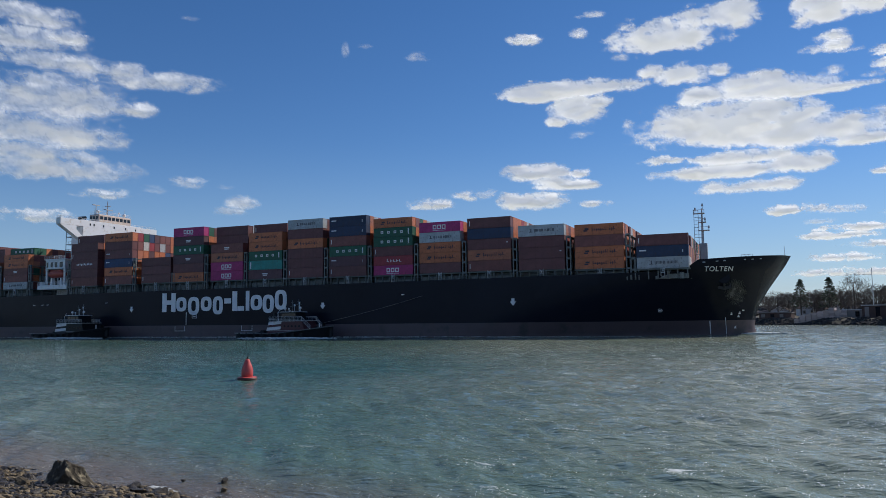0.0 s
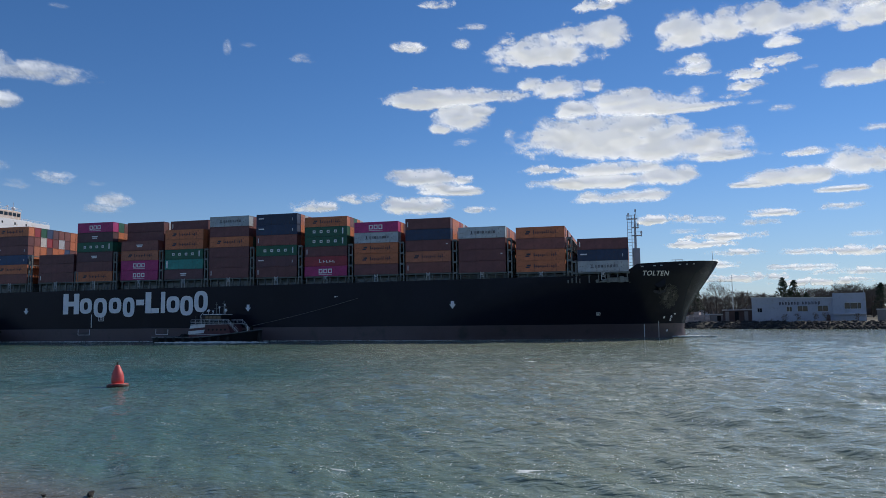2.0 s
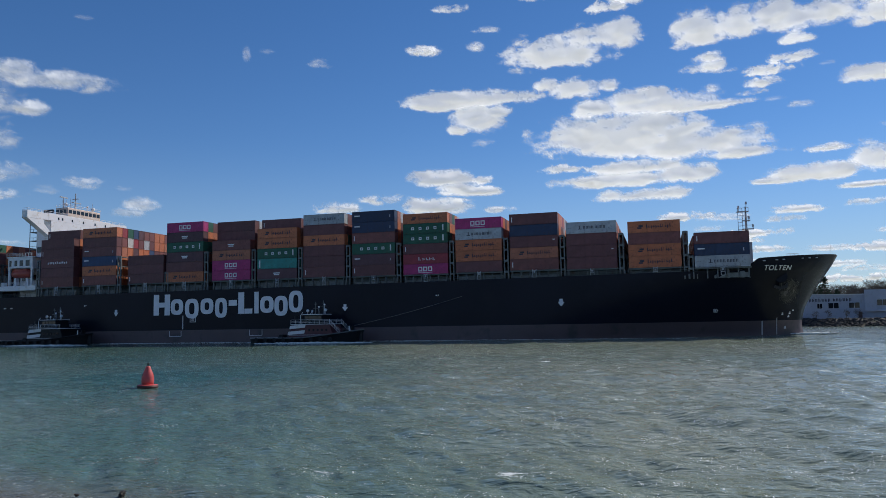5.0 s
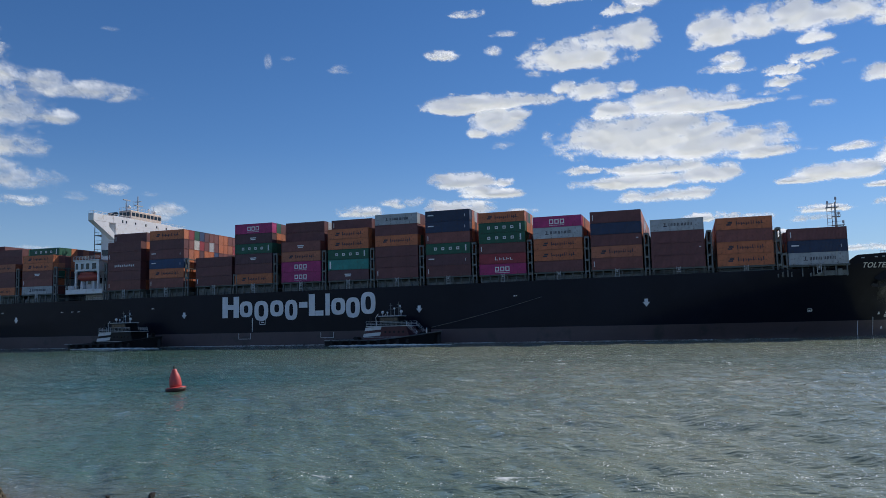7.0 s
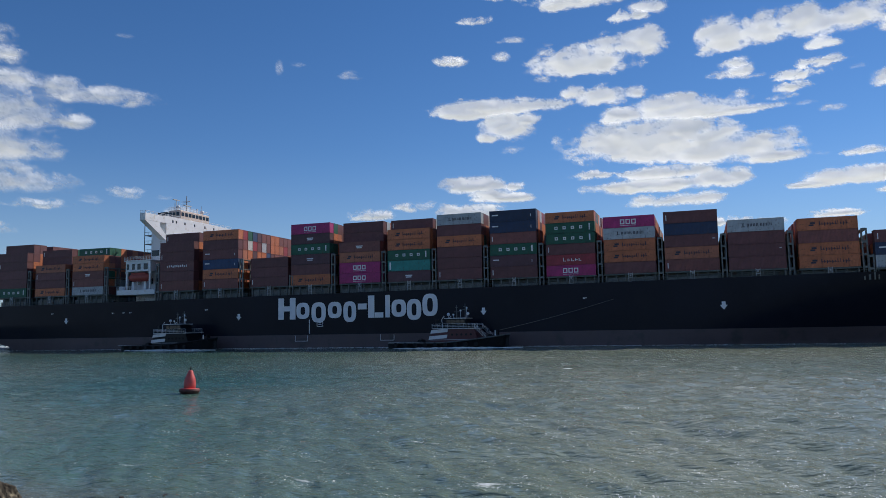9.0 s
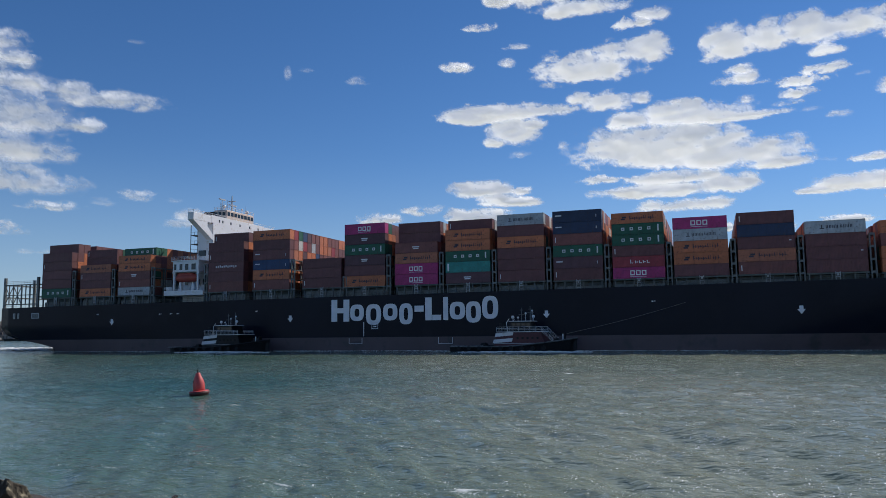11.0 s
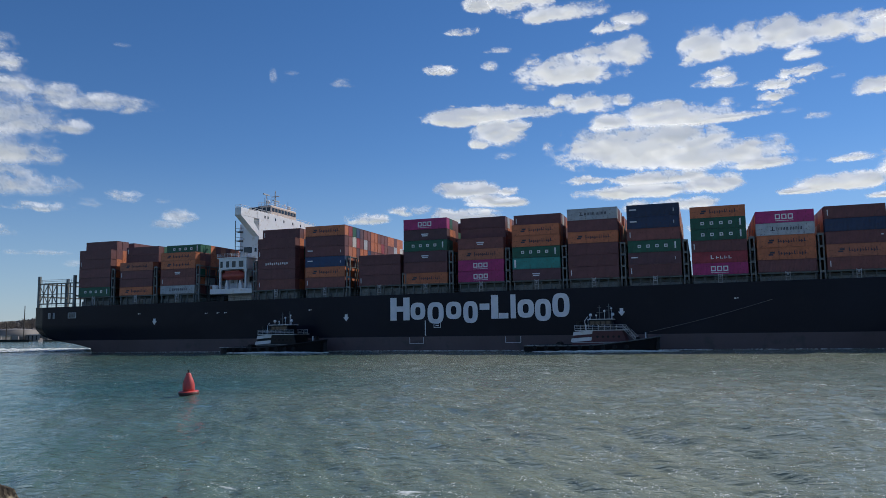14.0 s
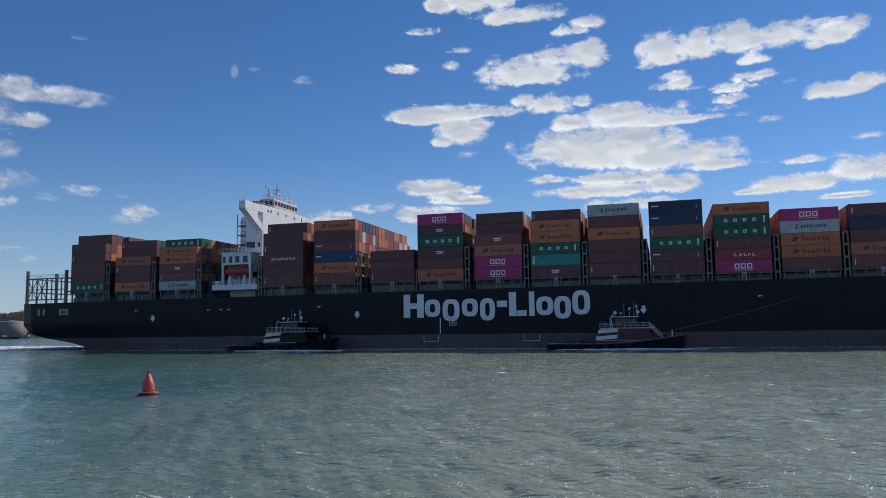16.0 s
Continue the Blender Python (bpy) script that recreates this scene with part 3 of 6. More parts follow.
# bays: after end x, container bottom, top, tiers listed from the top down as paint and marking
BAYS = [
    (104.1, 16.5, 24.85, "brown.left navy.corner silver.line"),
    (88.9, 16.95, 28.27, "orange.logo rust. orange.logo orange.logo"),
    (74.0, 17.2, 28.86, "silver.line brown. brown.tick brown."),
    (59.75, 17.4, 31.72, "brown.left navy. brown.tick tan.logo rust.left"),
    (45.5, 17.35, 31.37, "pink.three silver.line orange.logo orange.logo brown."),
    (31.2, 17.3, 33.35, "orange.logo green.four green.four brown.left red.word pink.three"),
    (16.65, 17.4, 34.79, "navy.corner navy.corner rust.left green.four dark.corner brown.left"),
    (2.2, 17.5, 34.78, "silver.line brown. orange.logo brown. brown. brown.left"),
    (-12.0, 17.5, 34.46, "brown.left orange.logo orange.logo green.four teal.stripe dark.small"),
    (-26.45, 17.55, 34.6, "brown. brown. red2.small tan.logo pink.three pink.three"),
    (-41.65, 17.55, 34.85, "pink.three dark.small green.four dark.small brown. orange.logo"),
    (-54.85, 17.6, 25.8, "brown. brown. brown.left"),
    (-71.3, 17.5, 34.7, "orange.logo brown. brown.corner blue.corner orange.logo rust.left"),
    (-86.7, 17.4, 34.9, "brown.left brown. brown.left brown.word2 brown. rust.left"),
    (-120.3, 17.2, 32.0, "green.four orange.logo orange.logo rust.small rust.left silver.line"),
    (-135.5, 17.2, 32.2, "brown.left brown. tan.logo brown.left brown. orange.logo"),
    (-151.4, 17.2, 34.6, "brown. brown. brown.left brown. brown. green.four"),
]
SET_BACK = {104.1: 0, -26.45: 2, -12.0: 1, -86.7: 1, -120.3: 1, -135.5: 2, -151.4: 1}
PAINT["red2"] = PAINT["rust"]
COLOUR_WORD = dict(brown="red-brown", rust="rust-brown", orange="orange", tan="faded orange", navy="navy blue", slate="slate blue", green="dark green", teal="teal",
                   pink="magenta pink", red="crimson", red2="rust-brown", silver="silver-grey", dark="dark maroon", white="white", blue="blue")
L, W = 12.19, 2.44
shells, frames, doors, marks = {}, {}, {}, {}


def shell_mesh(paint, h):
    if (paint, h) not in shells:
        bm = bmesh.new()
        box(bm, 0.10, 0.045, 0.12, L - 0.06, W - 0.045, h - 0.03)
        shells[paint, h] = mesh_of("shell", bm, PAINT[paint])
        bm = bmesh.new()
        for x0, x1 in ((0, 0.16), (L - 0.16, L)):
            for y0, y1 in ((0, 0.16), (W - 0.16, W)):
                box(bm, x0, y0, 0, x1, y1, h - 0.01)
            for z0, z1 in ((0, 0.15), (h - 0.13, h - 0.01)):
                box(bm, x0, 0.16, z0, x1, W - 0.16, z1)
        for y0, y1 in ((0, 0.09), (W - 0.09, W)):
            box(bm, 0.16, y0, 0, L - 0.16, y1, 0.16)
            box(bm, 0.16, y0, h - 0.09, L - 0.16, y1, h - 0.01)
        frames[paint, h] = mesh_of("frame", bm, PAINT[paint])
        bm = bmesh.new()
        box(bm, 0.03, 0.17, 0.2, 0.10, 1.2, h - 0.16)
        for y in (0.45, 0.95):
            tube(bm, (0.01, y, 0.12), (0.01, y, h - 0.1), 0.025, seg=6)
        doors[paint, h] = mesh_of("door", bm, PAINT[paint])
    return shells[paint, h], frames[paint, h], doors[paint, h]


def mark_mesh(kind, h):
    """Painted marks: shapes standing 1 cm proud of the long side."""
    if (kind, h) in marks:
        return marks[kind, h]
    bm = bmesh.new()
    mat = mark_white

    def bar(x, z, w, t):
        box(bm, x, -0.012, z, x + w, 0.02, z + t)

    def square(x, z, w, t, line):
        bar(x, z, line, t)
        bar(x + w - line, z, line, t)
        bar(x + line, z, w - 2 * line, line)
        bar(x + line, z + t - line, w - 2 * line, line)

    m = h / 2
    if kind == "three":
        for k in range(3):
            square(4.1 + 1.35 * k, m - 0.6, 1.08, 1.2, 0.24)
        bar(4.1, m - 0.98, 3.8, 0.10)
    elif kind == "four":
        for k in range(4):
            square(2.3 + 2.05 * k, m - 0.36, 0.78, 0.74, 0.2)
        bar(10.8, m - 0.75, 0.34, 1.6)
    elif kind == "logo":
        mat = mark_dark
        bar(2.3, m - 0.45, 1.0, 0.36)
        bar(2.6, m - 0.02, 1.0, 0.42)
        for k, (w, z) in enumerate(zip((0.5, 0.45, 0.5, 0.45, 0.5, 0.4, 0.4, 0.2, 0.5, 0.45, 0.45), (0.3, 0, -0.2, 0, -0.2, 0, 0.3, 0.3, 0, -0.2, 0.3))):
            bar(4.4 + 0.54 * k, m - 0.32 + min(0, z), w * 0.42, 0.55 + abs(z))
            bar(4.4 + 0.54 * k + w * 0.42, m - 0.2, w * 0.5, 0.14)
    elif kind == "line":
        mat = mark_dark
        bar(3.0, m - 0.42, 0.9, 0.16)
        bar(3.35, m - 0.42, 0.2, 0.9)
        for k in range(8):
            x = 4.3 + 0.66 * k + (0.2 if k > 3 else 0)
            bar(x, m - 0.32, 0.14, 0.68)
            bar(x + 0.28, m - 0.32, 0.14, 0.68)
    elif kind == "word":
        for k in range(5):
            x = 4.2 + 0.92 * k + (0.2 if k else 0)
            bar(x, m - 0.4, 0.2, 0.9 if k == 0 else 0.66)
            bar(x + 0.3, m - 0.4 + 0.2 * (k % 2), 0.34, 0.18)
    elif kind == "word2":
        for k in range(11):
            bar(2.6 + 0.68 * k, m - 0.35 + 0.08 * (k % 3), 0.34, 0.6)
    elif kind == "small":
        bar(5.0, m + 0.02, 2.0, 0.28)
        bar(5.2, m - 0.42, 1.6, 0.28)
    elif kind == "left":
        bar(0.55, m - 0.7, 0.2, 1.3)
    elif kind == "tick":
        bar(10.9, m + 0.2, 0.5, 0.22)
    elif kind == "corner":
        bar(0.7, m + 0.1, 1.6, 0.3)
        bar(10.8, m - 0.5, 0.16, 0.7)
    elif kind == "stripe":
        bar(0.5, m - 1.0, 0.42, 2.0)
    marks[kind, h] = mesh_of("marking", bm, mat)
    return marks[kind, h]


cargo = []


def shipping_container(x, y, z, h, paint, mark="", where=""):
    h = round(h, 2)
    s, f, d = shell_mesh(paint, h)
    ob = new("shipping_container")
    ob["rest"] = (x, y, z)
    part("shell", s, None, ob)
    part("frame", f, None, ob)
    for dy in (0, 1.07):
        part("door", d, None, ob).location.y = dy
    if mark:
        part("marking", mark_mesh(mark, h), None, ob, "dark painted marks" if mark in ("logo", "line") else "white painted marks")["kind"] = "stuff"
    tail = {"logo": "with dark logo marks", "line": "with dark marks", "": "with plain sides"}.get(mark, "with white marks")
    tagged(ob, f"{COLOUR_WORD[paint]} shipping container {tail}, {where}", "shipping container", "containers on the ship")
    cargo.append(ob)
    return ob


rnd = random.Random(5)
INNER = ["brown"] * 5 + ["rust"] * 4 + ["orange"] * 9 + ["tan", "tan", "blue", "green", "green", "red", "silver", "white", "dark"]
for x, z0, z1, listed in BAYS:
    tiers = listed.split()
    h = (z1 - z0) / len(tiers)
    for k, code in enumerate(reversed(tiers)):
        paint, mark = code.split(".")
        back = 2.5 if len(tiers) - k <= SET_BACK.get(x, 0) else 0.0
        shipping_container(x, 0.3 + back, z0 + k * h, h - 0.04, paint, mark, "on the hatch cover" if k == 0 else ("on top of its stack" if k == len(tiers) - 1 else "within a stack"))
# second bay ends that stand open to view ahead of the low bay: each box counts
for row in range(1, 12):
    for k in (3, 4, 5):
        h = (34.7 - 17.5) / 6
        shipping_container(-71.3, 0.3 + 2.5 * row, 17.5 + k * h, h - 0.04, rnd.choice(INNER), "", "on top of its stack" if k == 5 else "within a stack")

# the rows farther inboard, joined
islands = []
for x, z0, z1, listed in BAYS:
    n = len(listed.split())
    h = (z1 - z0) / n
    rows = 17 if x < 100 else 13
    for row in range(1, rows + 1):
        if x == -151.4 and row > 15:
            continue
        count = n - (1 if row in (1, 2) and x in SET_BACK and SET_BACK[x] == 0 else 0) - (1 if rnd.random() < 0.12 and row > 2 else 0)
        for k in range(count):
            if x == -71.3 and row < 12 and k >= 3:
                continue
            if row == 1 and n - k <= SET_BACK.get(x, 0):
                continue
            islands.append((x, 0.3 + 2.5 * row, z0 + k * h, h - 0.015, rnd.choice(INNER)))
names = sorted({i[4] for i in islands})
bm = bmesh.new()
for x, y, z, h, paint in islands:
    a = len(bm.faces)
    box(bm, x, y, z, x + L, y + W, z + h)
    bm.faces.ensure_lookup_table()
    for f in bm.faces[a:]:
        f.material_index = names.index(paint)
me = mesh_of("container_rows", bm, None)
for k in names:
    me.materials.append(PAINT[k])
inner_rows = tagged(new("container_rows", me), "rows of mixed coloured shipping containers stacked inboard", "shipping container", kind="stuff")
inner_rows["rest"] = (0, 0, 0)
cargo.append(inner_rows)

# hatch coamings, stanchions and lashing bridges
for x, z0, z1, listed in BAYS:
    edge = HALF - breadth(x + L, 14)
    bm = bmesh.new()
    box(bm, x - 0.3, max(2.6, edge), 13.9, x + L + 0.3, 43.0, z0 - 0.45, 0.08)
    box(bm, x - 0.2, 0.4, z0 - 0.42, x + L + 0.2, 45.2, z0 - 0.03, 0.05)
    hatch = part("hatch_cover", bm, deck_steel, ship)
    for k in range(6):
        bm = bmesh.new()
        px = x + 0.4 + k * (L - 0.8) / 5
        box(bm, px - 0.13, 0.5, 13.9, px + 0.13, 0.9, z0 - 0.42)
        part("stanchion", bm, lash_grey, hatch)
    bm = bmesh.new()
    box(bm, x + 0.2, 1.6, 14.0, x + L - 0.2, 1.9, z0 - 1.25 + 0.3 * math.sin(x))
    for k in range(4):
        px = x + 1.2 + 2.9 * k + 0.4 * math.sin(3 * k + x)
        box(bm, px, 1.2, 13.9, px + 0.9 + 0.4 * math.sin(k + x), 1.62, 15.5 + 0.4 * math.sin(2 * k + x), 0.04)
    tagged(part("coaming_fitting", bm, vent_grey, hatch, "grey pipes and vent boxes along the coaming"), kind="stuff")
    bm = bmesh.new()
    px = x + L / 2
    for dx in (-0.5, 0.38):
        box(bm, px + dx, 0.15, 14.6, px + dx + 0.12, 0.35, z0 + 0.1)
    for dz in (-0.1, -1.0, -1.9):
        box(bm, px - 0.38, 0.15, z0 + dz - 0.14, px + 0.38, 0.35, z0 + dz)
    box(bm, px - 0.2, 0.1, z0 - 0.8, px + 0.2, 0.2, z0 - 0.35)
    part("ladder_frame", bm, mast_grey, hatch, "pale ladder frame at the bay's middle")
    if x in (104.1, -54.85):
        top = z0 + 3
    else:
        top = z0 + 8.4
    bm = bmesh.new()
    bx = x + L + 1.05
    if x == -86.7 or x == 104.1:
        bx = x - 0.9
    for px in (bx - 0.62, bx + 0.32):
        box(bm, px, 0.3, 13.9, px + 0.3, 0.75, top)
    for z in np.arange(z0 - 0.2, top + 0.2, 2.8):
        box(bm, bx - 0.32, 0.3, z - 0.25, bx + 0.32, 0.75, z + 0.25)
    bridge = part("lashing_bridge", bm, lash_grey, ship, "grey steel lashing bridge between bays")
    bm = bmesh.new()
    for z in np.arange(z0 - 0.2, top, 2.8):
        box(bm, bx - 0.6, 0.8, z - 0.15, bx + 0.6, 44.8, z)
    for y in np.arange(5.3, 44, 5):
        box(bm, bx - 0.5, y, 13.9, bx - 0.2, y + 0.3, top)
        box(bm, bx + 0.2, y, 13.9, bx + 0.5, y + 0.3, top)
    part("catwalk", bm, lash_grey, bridge)
    # plate added to block the bright sky behind the bay gap
    bm = bmesh.new()
    box(bm, bx - 1.02, 12.0, 13.9, bx + 1.02, 12.2, z0 + 4.2)
    part("gap_plate", bm, lash_grey, bridge)
# rail along the deck edge
bm = bmesh.new()
for z in (0.5, 0.95):
    for i in range(70):
        x = -166 + i * 4
        tube(bm, (x, 0.12, sheer(x) + z), (x + 4, 0.12, sheer(x + 4) + z), 0.03, seg=5)
for i in range(140):
    x = -166 + i * 2
    box(bm, x - 0.03, 0.09, sheer(x) - 0.1, x + 0.03, 0.15, sheer(x) + 0.97)
part("deck_rail", bm, lash_grey, ship)


# marks on the side
def side_mark(x, z, shapes, mat, name, label):
    bm = bmesh.new()
    for pts in shapes:
        out = [bm.verts.new((x + a, HALF - breadth(x + a, z + b) - 0.03, z + b)) for a, b in pts]
        back = [bm.verts.new((v.co.x, v.co.y + 0.1, v.co.z)) for v in out]
        bm.faces.new(out), bm.faces.new(back[::-1])
        for i in range(len(out)):
            bm.faces.new((out[i], back[i], back[(i + 1) % len(out)], out[(i + 1) % len(out)]))
    bmesh.ops.remove_doubles(bm, verts=bm.verts[:], dist=0.002)
    return part(name, bm, mat, hull, label)


def rect(a, b, c, d):
    return [(a, b), (c, b), (c, d), (a, d)]


for x in (72.3, 14.6, -58.5, -121.9):
    side_mark(x, 8.8, [[(-0.42, 1.15), (-0.42, 0.35), (-0.85, 0.35), (0, -0.75), (0.85, 0.35), (0.42, 0.35), (0.42, 1.15)]], mark_white, "push_mark", "white downward push-point mark")
# the owner's lettering as plain upright bars and blocks
def hoop(x0, z0, x1, z1, t):
    """A plain rounded hoop in quads."""
    def at(k, inset):
        c, n = math.cos(2 * math.pi * k / 20), math.sin(2 * math.pi * k / 20)
        c, n = math.copysign(abs(c) ** 0.7, c), math.copysign(abs(n) ** 0.7, n)
        return (x0 + x1) / 2 + c * ((x1 - x0) / 2 - inset), (z0 + z1) / 2 + n * ((z1 - z0) / 2 - inset * 0.85)
    return [[at(k, 0), at(k + 1, 0), at(k + 1, t), at(k, t)] for k in range(20)]


BLOCKS = [(-45.5, -40.0, 8.0, 14.0, "bars"), (-39.75, -35.6, 8.1, 12.6, "hoop"), (-35.0, -30.5, 7.0, 12.6, "hoop"), (-29.9, -25.7, 8.1, 12.6, "hoop"), (-25.2, -21.3, 7.0, 12.6, "hoop"),
          (-20.8, -18.2, 10.3, 11.9, "block"), (-17.75, -15.9, 8.0, 14.0, "block"), (-15.8, -13.3, 8.0, 9.4, "block"), (-12.7, -11.35, 8.0, 14.0, "block"), (-10.9, -6.7, 8.1, 12.7, "hoop"),
          (-6.5, -2.4, 7.2, 12.7, "hoop"), (-2.1, 2.2, 8.1, 14.0, "hoop")]
for x0, x1, z0, z1, kind in BLOCKS:
    shapes = {"block": [rect(0, z0, x1 - x0, z1)], "bars": [rect(0, z0, 1.8, z1), rect(x1 - x0 - 1.8, z0, x1 - x0, z1), rect(1.8, 10.3, x1 - x0 - 1.8, 11.7)], "hoop": hoop(0, z0, x1 - x0, z1, 1.35)}[kind]
    side_mark(x0, 0, shapes, mark_white, "painted_block", "pale grey painted shape on the hull")


def outline(w, h, t=0.12):
    return [rect(0, 0, w, t), rect(0, h - t, w, h), rect(0, t, t, h - t), rect(w - t, t, w, h - t)]


for x in (-40.1, -14.2):
    side_mark(x, 1.9, outline(4.0, 1.75)[::2] + outline(4.0, 1.75)[3:] + [rect(0, 0, 4.0, 0.12)], mark_white, "door_outline", "thin white door outline")
side_mark(-35.75, 3.95, [rect(0, 0, 0.22, 3.9)], mark_white, "draught_line", "thin white line")
side_mark(-33.3, 5.9, outline(1.9, 1.85, 0.14) + [rect(0.5, 0.5, 1.4, 0.75), rect(0.5, 1.0, 1.4, 1.25)], mark_white, "pilot_mark", "small white square mark")
for x, z in ((108.2, 6.1), (-104, 11.0), (-100, 11.0), (-97.5, 11.0), (40, 11.5), (-70, 11.2), (-128, 11.3)):
    side_mark(x, z, [rect(0, 0, 0.45, 0.3), rect(0.6, 0.1, 0.9, 0.3)], mark_white, "hull_plate", "small pale plate")
for x, z in ((126.3, 5.2), (127.2, 6.0), (126.0, 4.4), (124.4, 5.0), (125.1, 1.6)):
    side_mark(x, z, [rect(0, 0, 0.5, 0.28), rect(0.15, 0.35, 0.45, 0.6)], mark_white, "draught_mark", "small white draught mark")
side_mark(108.0, 5.9, outline(0.9, 0.8, 0.12), mark_white, "thruster_mark", "small white square mark")
side_mark(119.5, 0.2, [rect(0, 0, 0.22, 3.4)], mark_white, "draught_line", "thin white line")
side_mark(123.2, 0.2, [rect(0, 0, 0.12, 4.2)], mark_white, "draught_line", "thin white line")


# the name on the bow, built-in font
def bow_name(text, x0, x1, z0, z1):
    cu = bpy.data.curves.new("name", "FONT")
    cu.body, cu.extrude, cu.offset, cu.space_character = text, 0.02, 0.014, 1.12
    tmp = new("tmp", cu)
    me = bpy.data.meshes.new_from_object(tmp.evaluated_get(bpy.context.evaluated_depsgraph_get()))
    bpy.data.objects.remove(tmp)
    v = np.array([w.co[:] for w in me.vertices])
    lo, hi = v.min(0), v.max(0)
    for w, c in zip(me.vertices, v):
        x = x0 + (c[0] - lo[0]) / (hi[0] - lo[0]) * (x1 - x0)
        z = z0 + (c[1] - lo[1]) / (hi[1] - lo[1]) * (z1 - z0)
        w.co = (x + 0.25 * (z - z0), HALF - breadth(x, z) - 0.04 - 2 * c[2], z)
    me.materials.clear()
    me.materials.append(mark_white)
    return part("ship_name", me, None, hull, "white painted ship name")


bow_name("TOLTEN", 119.4, 125.7, 15.55, 16.7)
# anchor hanging in its pocket
anchor_grey = material("anchor_iron", (0.035, 0.034, 0.034), 0.6, 0.2, 0.4, 0.8, 12, 0.3, (0.07, 0.05, 0.04))
bm = bmesh.new()
x, z = 123.6, 12.4
y = HALF - breadth(x, z)
tube(bm, (x, y - 0.2, z - 1.0), (x, HALF - breadth(x, z + 1.6) + 0.1, z + 1.6), 0.28, 0.24, 10)
anchor = part("anchor", bm, anchor_grey, ship, "dark stockless anchor in its pocket")
for k in (-1, 1):
    bm = bmesh.new()
    prism(bm, [(x, z - 1.3), (x + k * 1.5, z - 0.9), (x + k * 1.75, z + 0.9), (x + k * 1.05, z - 0.3), (x, z - 0.5)], y - 0.55, y - 0.1)
    part("fluke", bm, anchor_grey, anchor)
bm = bmesh.new()
lathe(bm, [(1.35, -0.12), (1.5, 0.0), (1.5, 0.12), (1.3, 0.2)], 20)
bmesh.ops.transform(bm, matrix=Matrix.Translation((x, HALF - breadth(x, z + 1.6) + 0.05, z + 1.7)) @ Matrix.Rotation(radians(90), 4, "X"), verts=bm.verts[:])
part("hawse_pipe", bm, hull_black, ship)
def worn_paint():
    """Scuffed grey showing through the black, ragged and fading out at its rim."""
    m = material("worn_hull_paint", (0.075, 0.072, 0.068), 0.55, 0, 0.5, 0.5, 8, 0.05)
    t, n = m.node_tree, m.node_tree.nodes
    at, cloudy, mul = n.new("ShaderNodeAttribute"), n.new("ShaderNodeTexNoise"), n.new("ShaderNodeMath")
    at.attribute_name = "wear"
    cloudy.inputs["Scale"].default_value, cloudy.inputs["Detail"].default_value = 0.6, 6
    t.links.new(n["Texture Coordinate"].outputs["Object"], cloudy.inputs["Vector"])
    mul.operation = "MULTIPLY"
    t.links.new(at.outputs["Fac"], mul.inputs[0])
    t.links.new(cloudy.outputs["Fac"], mul.inputs[1])
    t.links.new(mul.outputs[0], n["Principled BSDF"].inputs["Alpha"])
    return m


rows, wear = [], []
for j in range(13):
    row = []
    for k in range(15):
        x, z = 122.5 + 6.5 * k / 14, 5.8 + 8.0 * j / 12
        row.append((x, HALF - breadth(x, z) - 0.015, z))
        q = ((x - 125.9 - 0.1 * (z - 10)) / 2.6) ** 2 + ((z - 10.6) / 3.2) ** 2
        wear.append(min(1.3, max(0.0, 1.9 * (1 - q))))
    rows.append(row)
me = grid_mesh("worn_patch", np.array(rows), worn_paint())
me.attributes.new("wear", "FLOAT", "POINT").data.foreach_set("value", wear)
part("worn_patch", me, None, hull, "grey scuffed plating below the anchor")
# mooring fittings along the forecastle
for x in (119.5, 122.4, 124.0, 128.5, 130.2, 132.0):
    z = sheer(x) - 0.75
    y = HALF - breadth(x, z)
    bm = bmesh.new()
    box(bm, x - 0.35, y - 0.12, z - 0.12, x + 0.35, y + 0.25, z + 0.12, 0.05)
    part("chock", bm, mast_grey, ship)
bm = bmesh.new()
for x in (127.5, 128.4, 129.3, 130.2):
    tube(bm, (x, HALF, 18.6), (x, HALF, 20.6), 0.05, seg=5)
for z in (19.6, 20.1, 20.6):
    tube(bm, (127.5, HALF, z), (130.2, HALF, z), 0.05, seg=5)
part("bow_rail", bm, white_paint, ship)
bm = bmesh.new()
tube(bm, (137.8, HALF, 18.5), (137.8, HALF, 22.4), 0.07, 0.04)
part("jackstaff", bm, white_paint, ship)

# foremast
fm = new("foremast")
fm.parent = ship
tagged(fm, "grey foremast with ladder, lamps and platforms")
bm = bmesh.new()
tube(bm, (118.2, HALF, 17.5), (118.2, HALF, 33.4), 0.50, 0.18, 12)
box(bm, 117.4, HALF - 1, 17.5, 119.3, HALF + 1, 24.0, 0.1)
part("post", bm, mast_grey, fm)
bm = bmesh.new()
for x in (116.2, 117.3):
    tube(bm, (x, HALF - 0.5, 18), (x, HALF - 0.5, 33.0), 0.07, seg=5)
for z in np.arange(18.4, 32.9, 0.9):
    tube(bm, (116.2, HALF - 0.5, z), (117.3, HALF - 0.5, z), 0.06, seg=5)
    if int(z * 4) % 3 == 0:
        tube(bm, (117.3, HALF - 0.5, z), (118.2, HALF, z), 0.06, seg=5)
part("ladder", bm, mast_grey, fm)
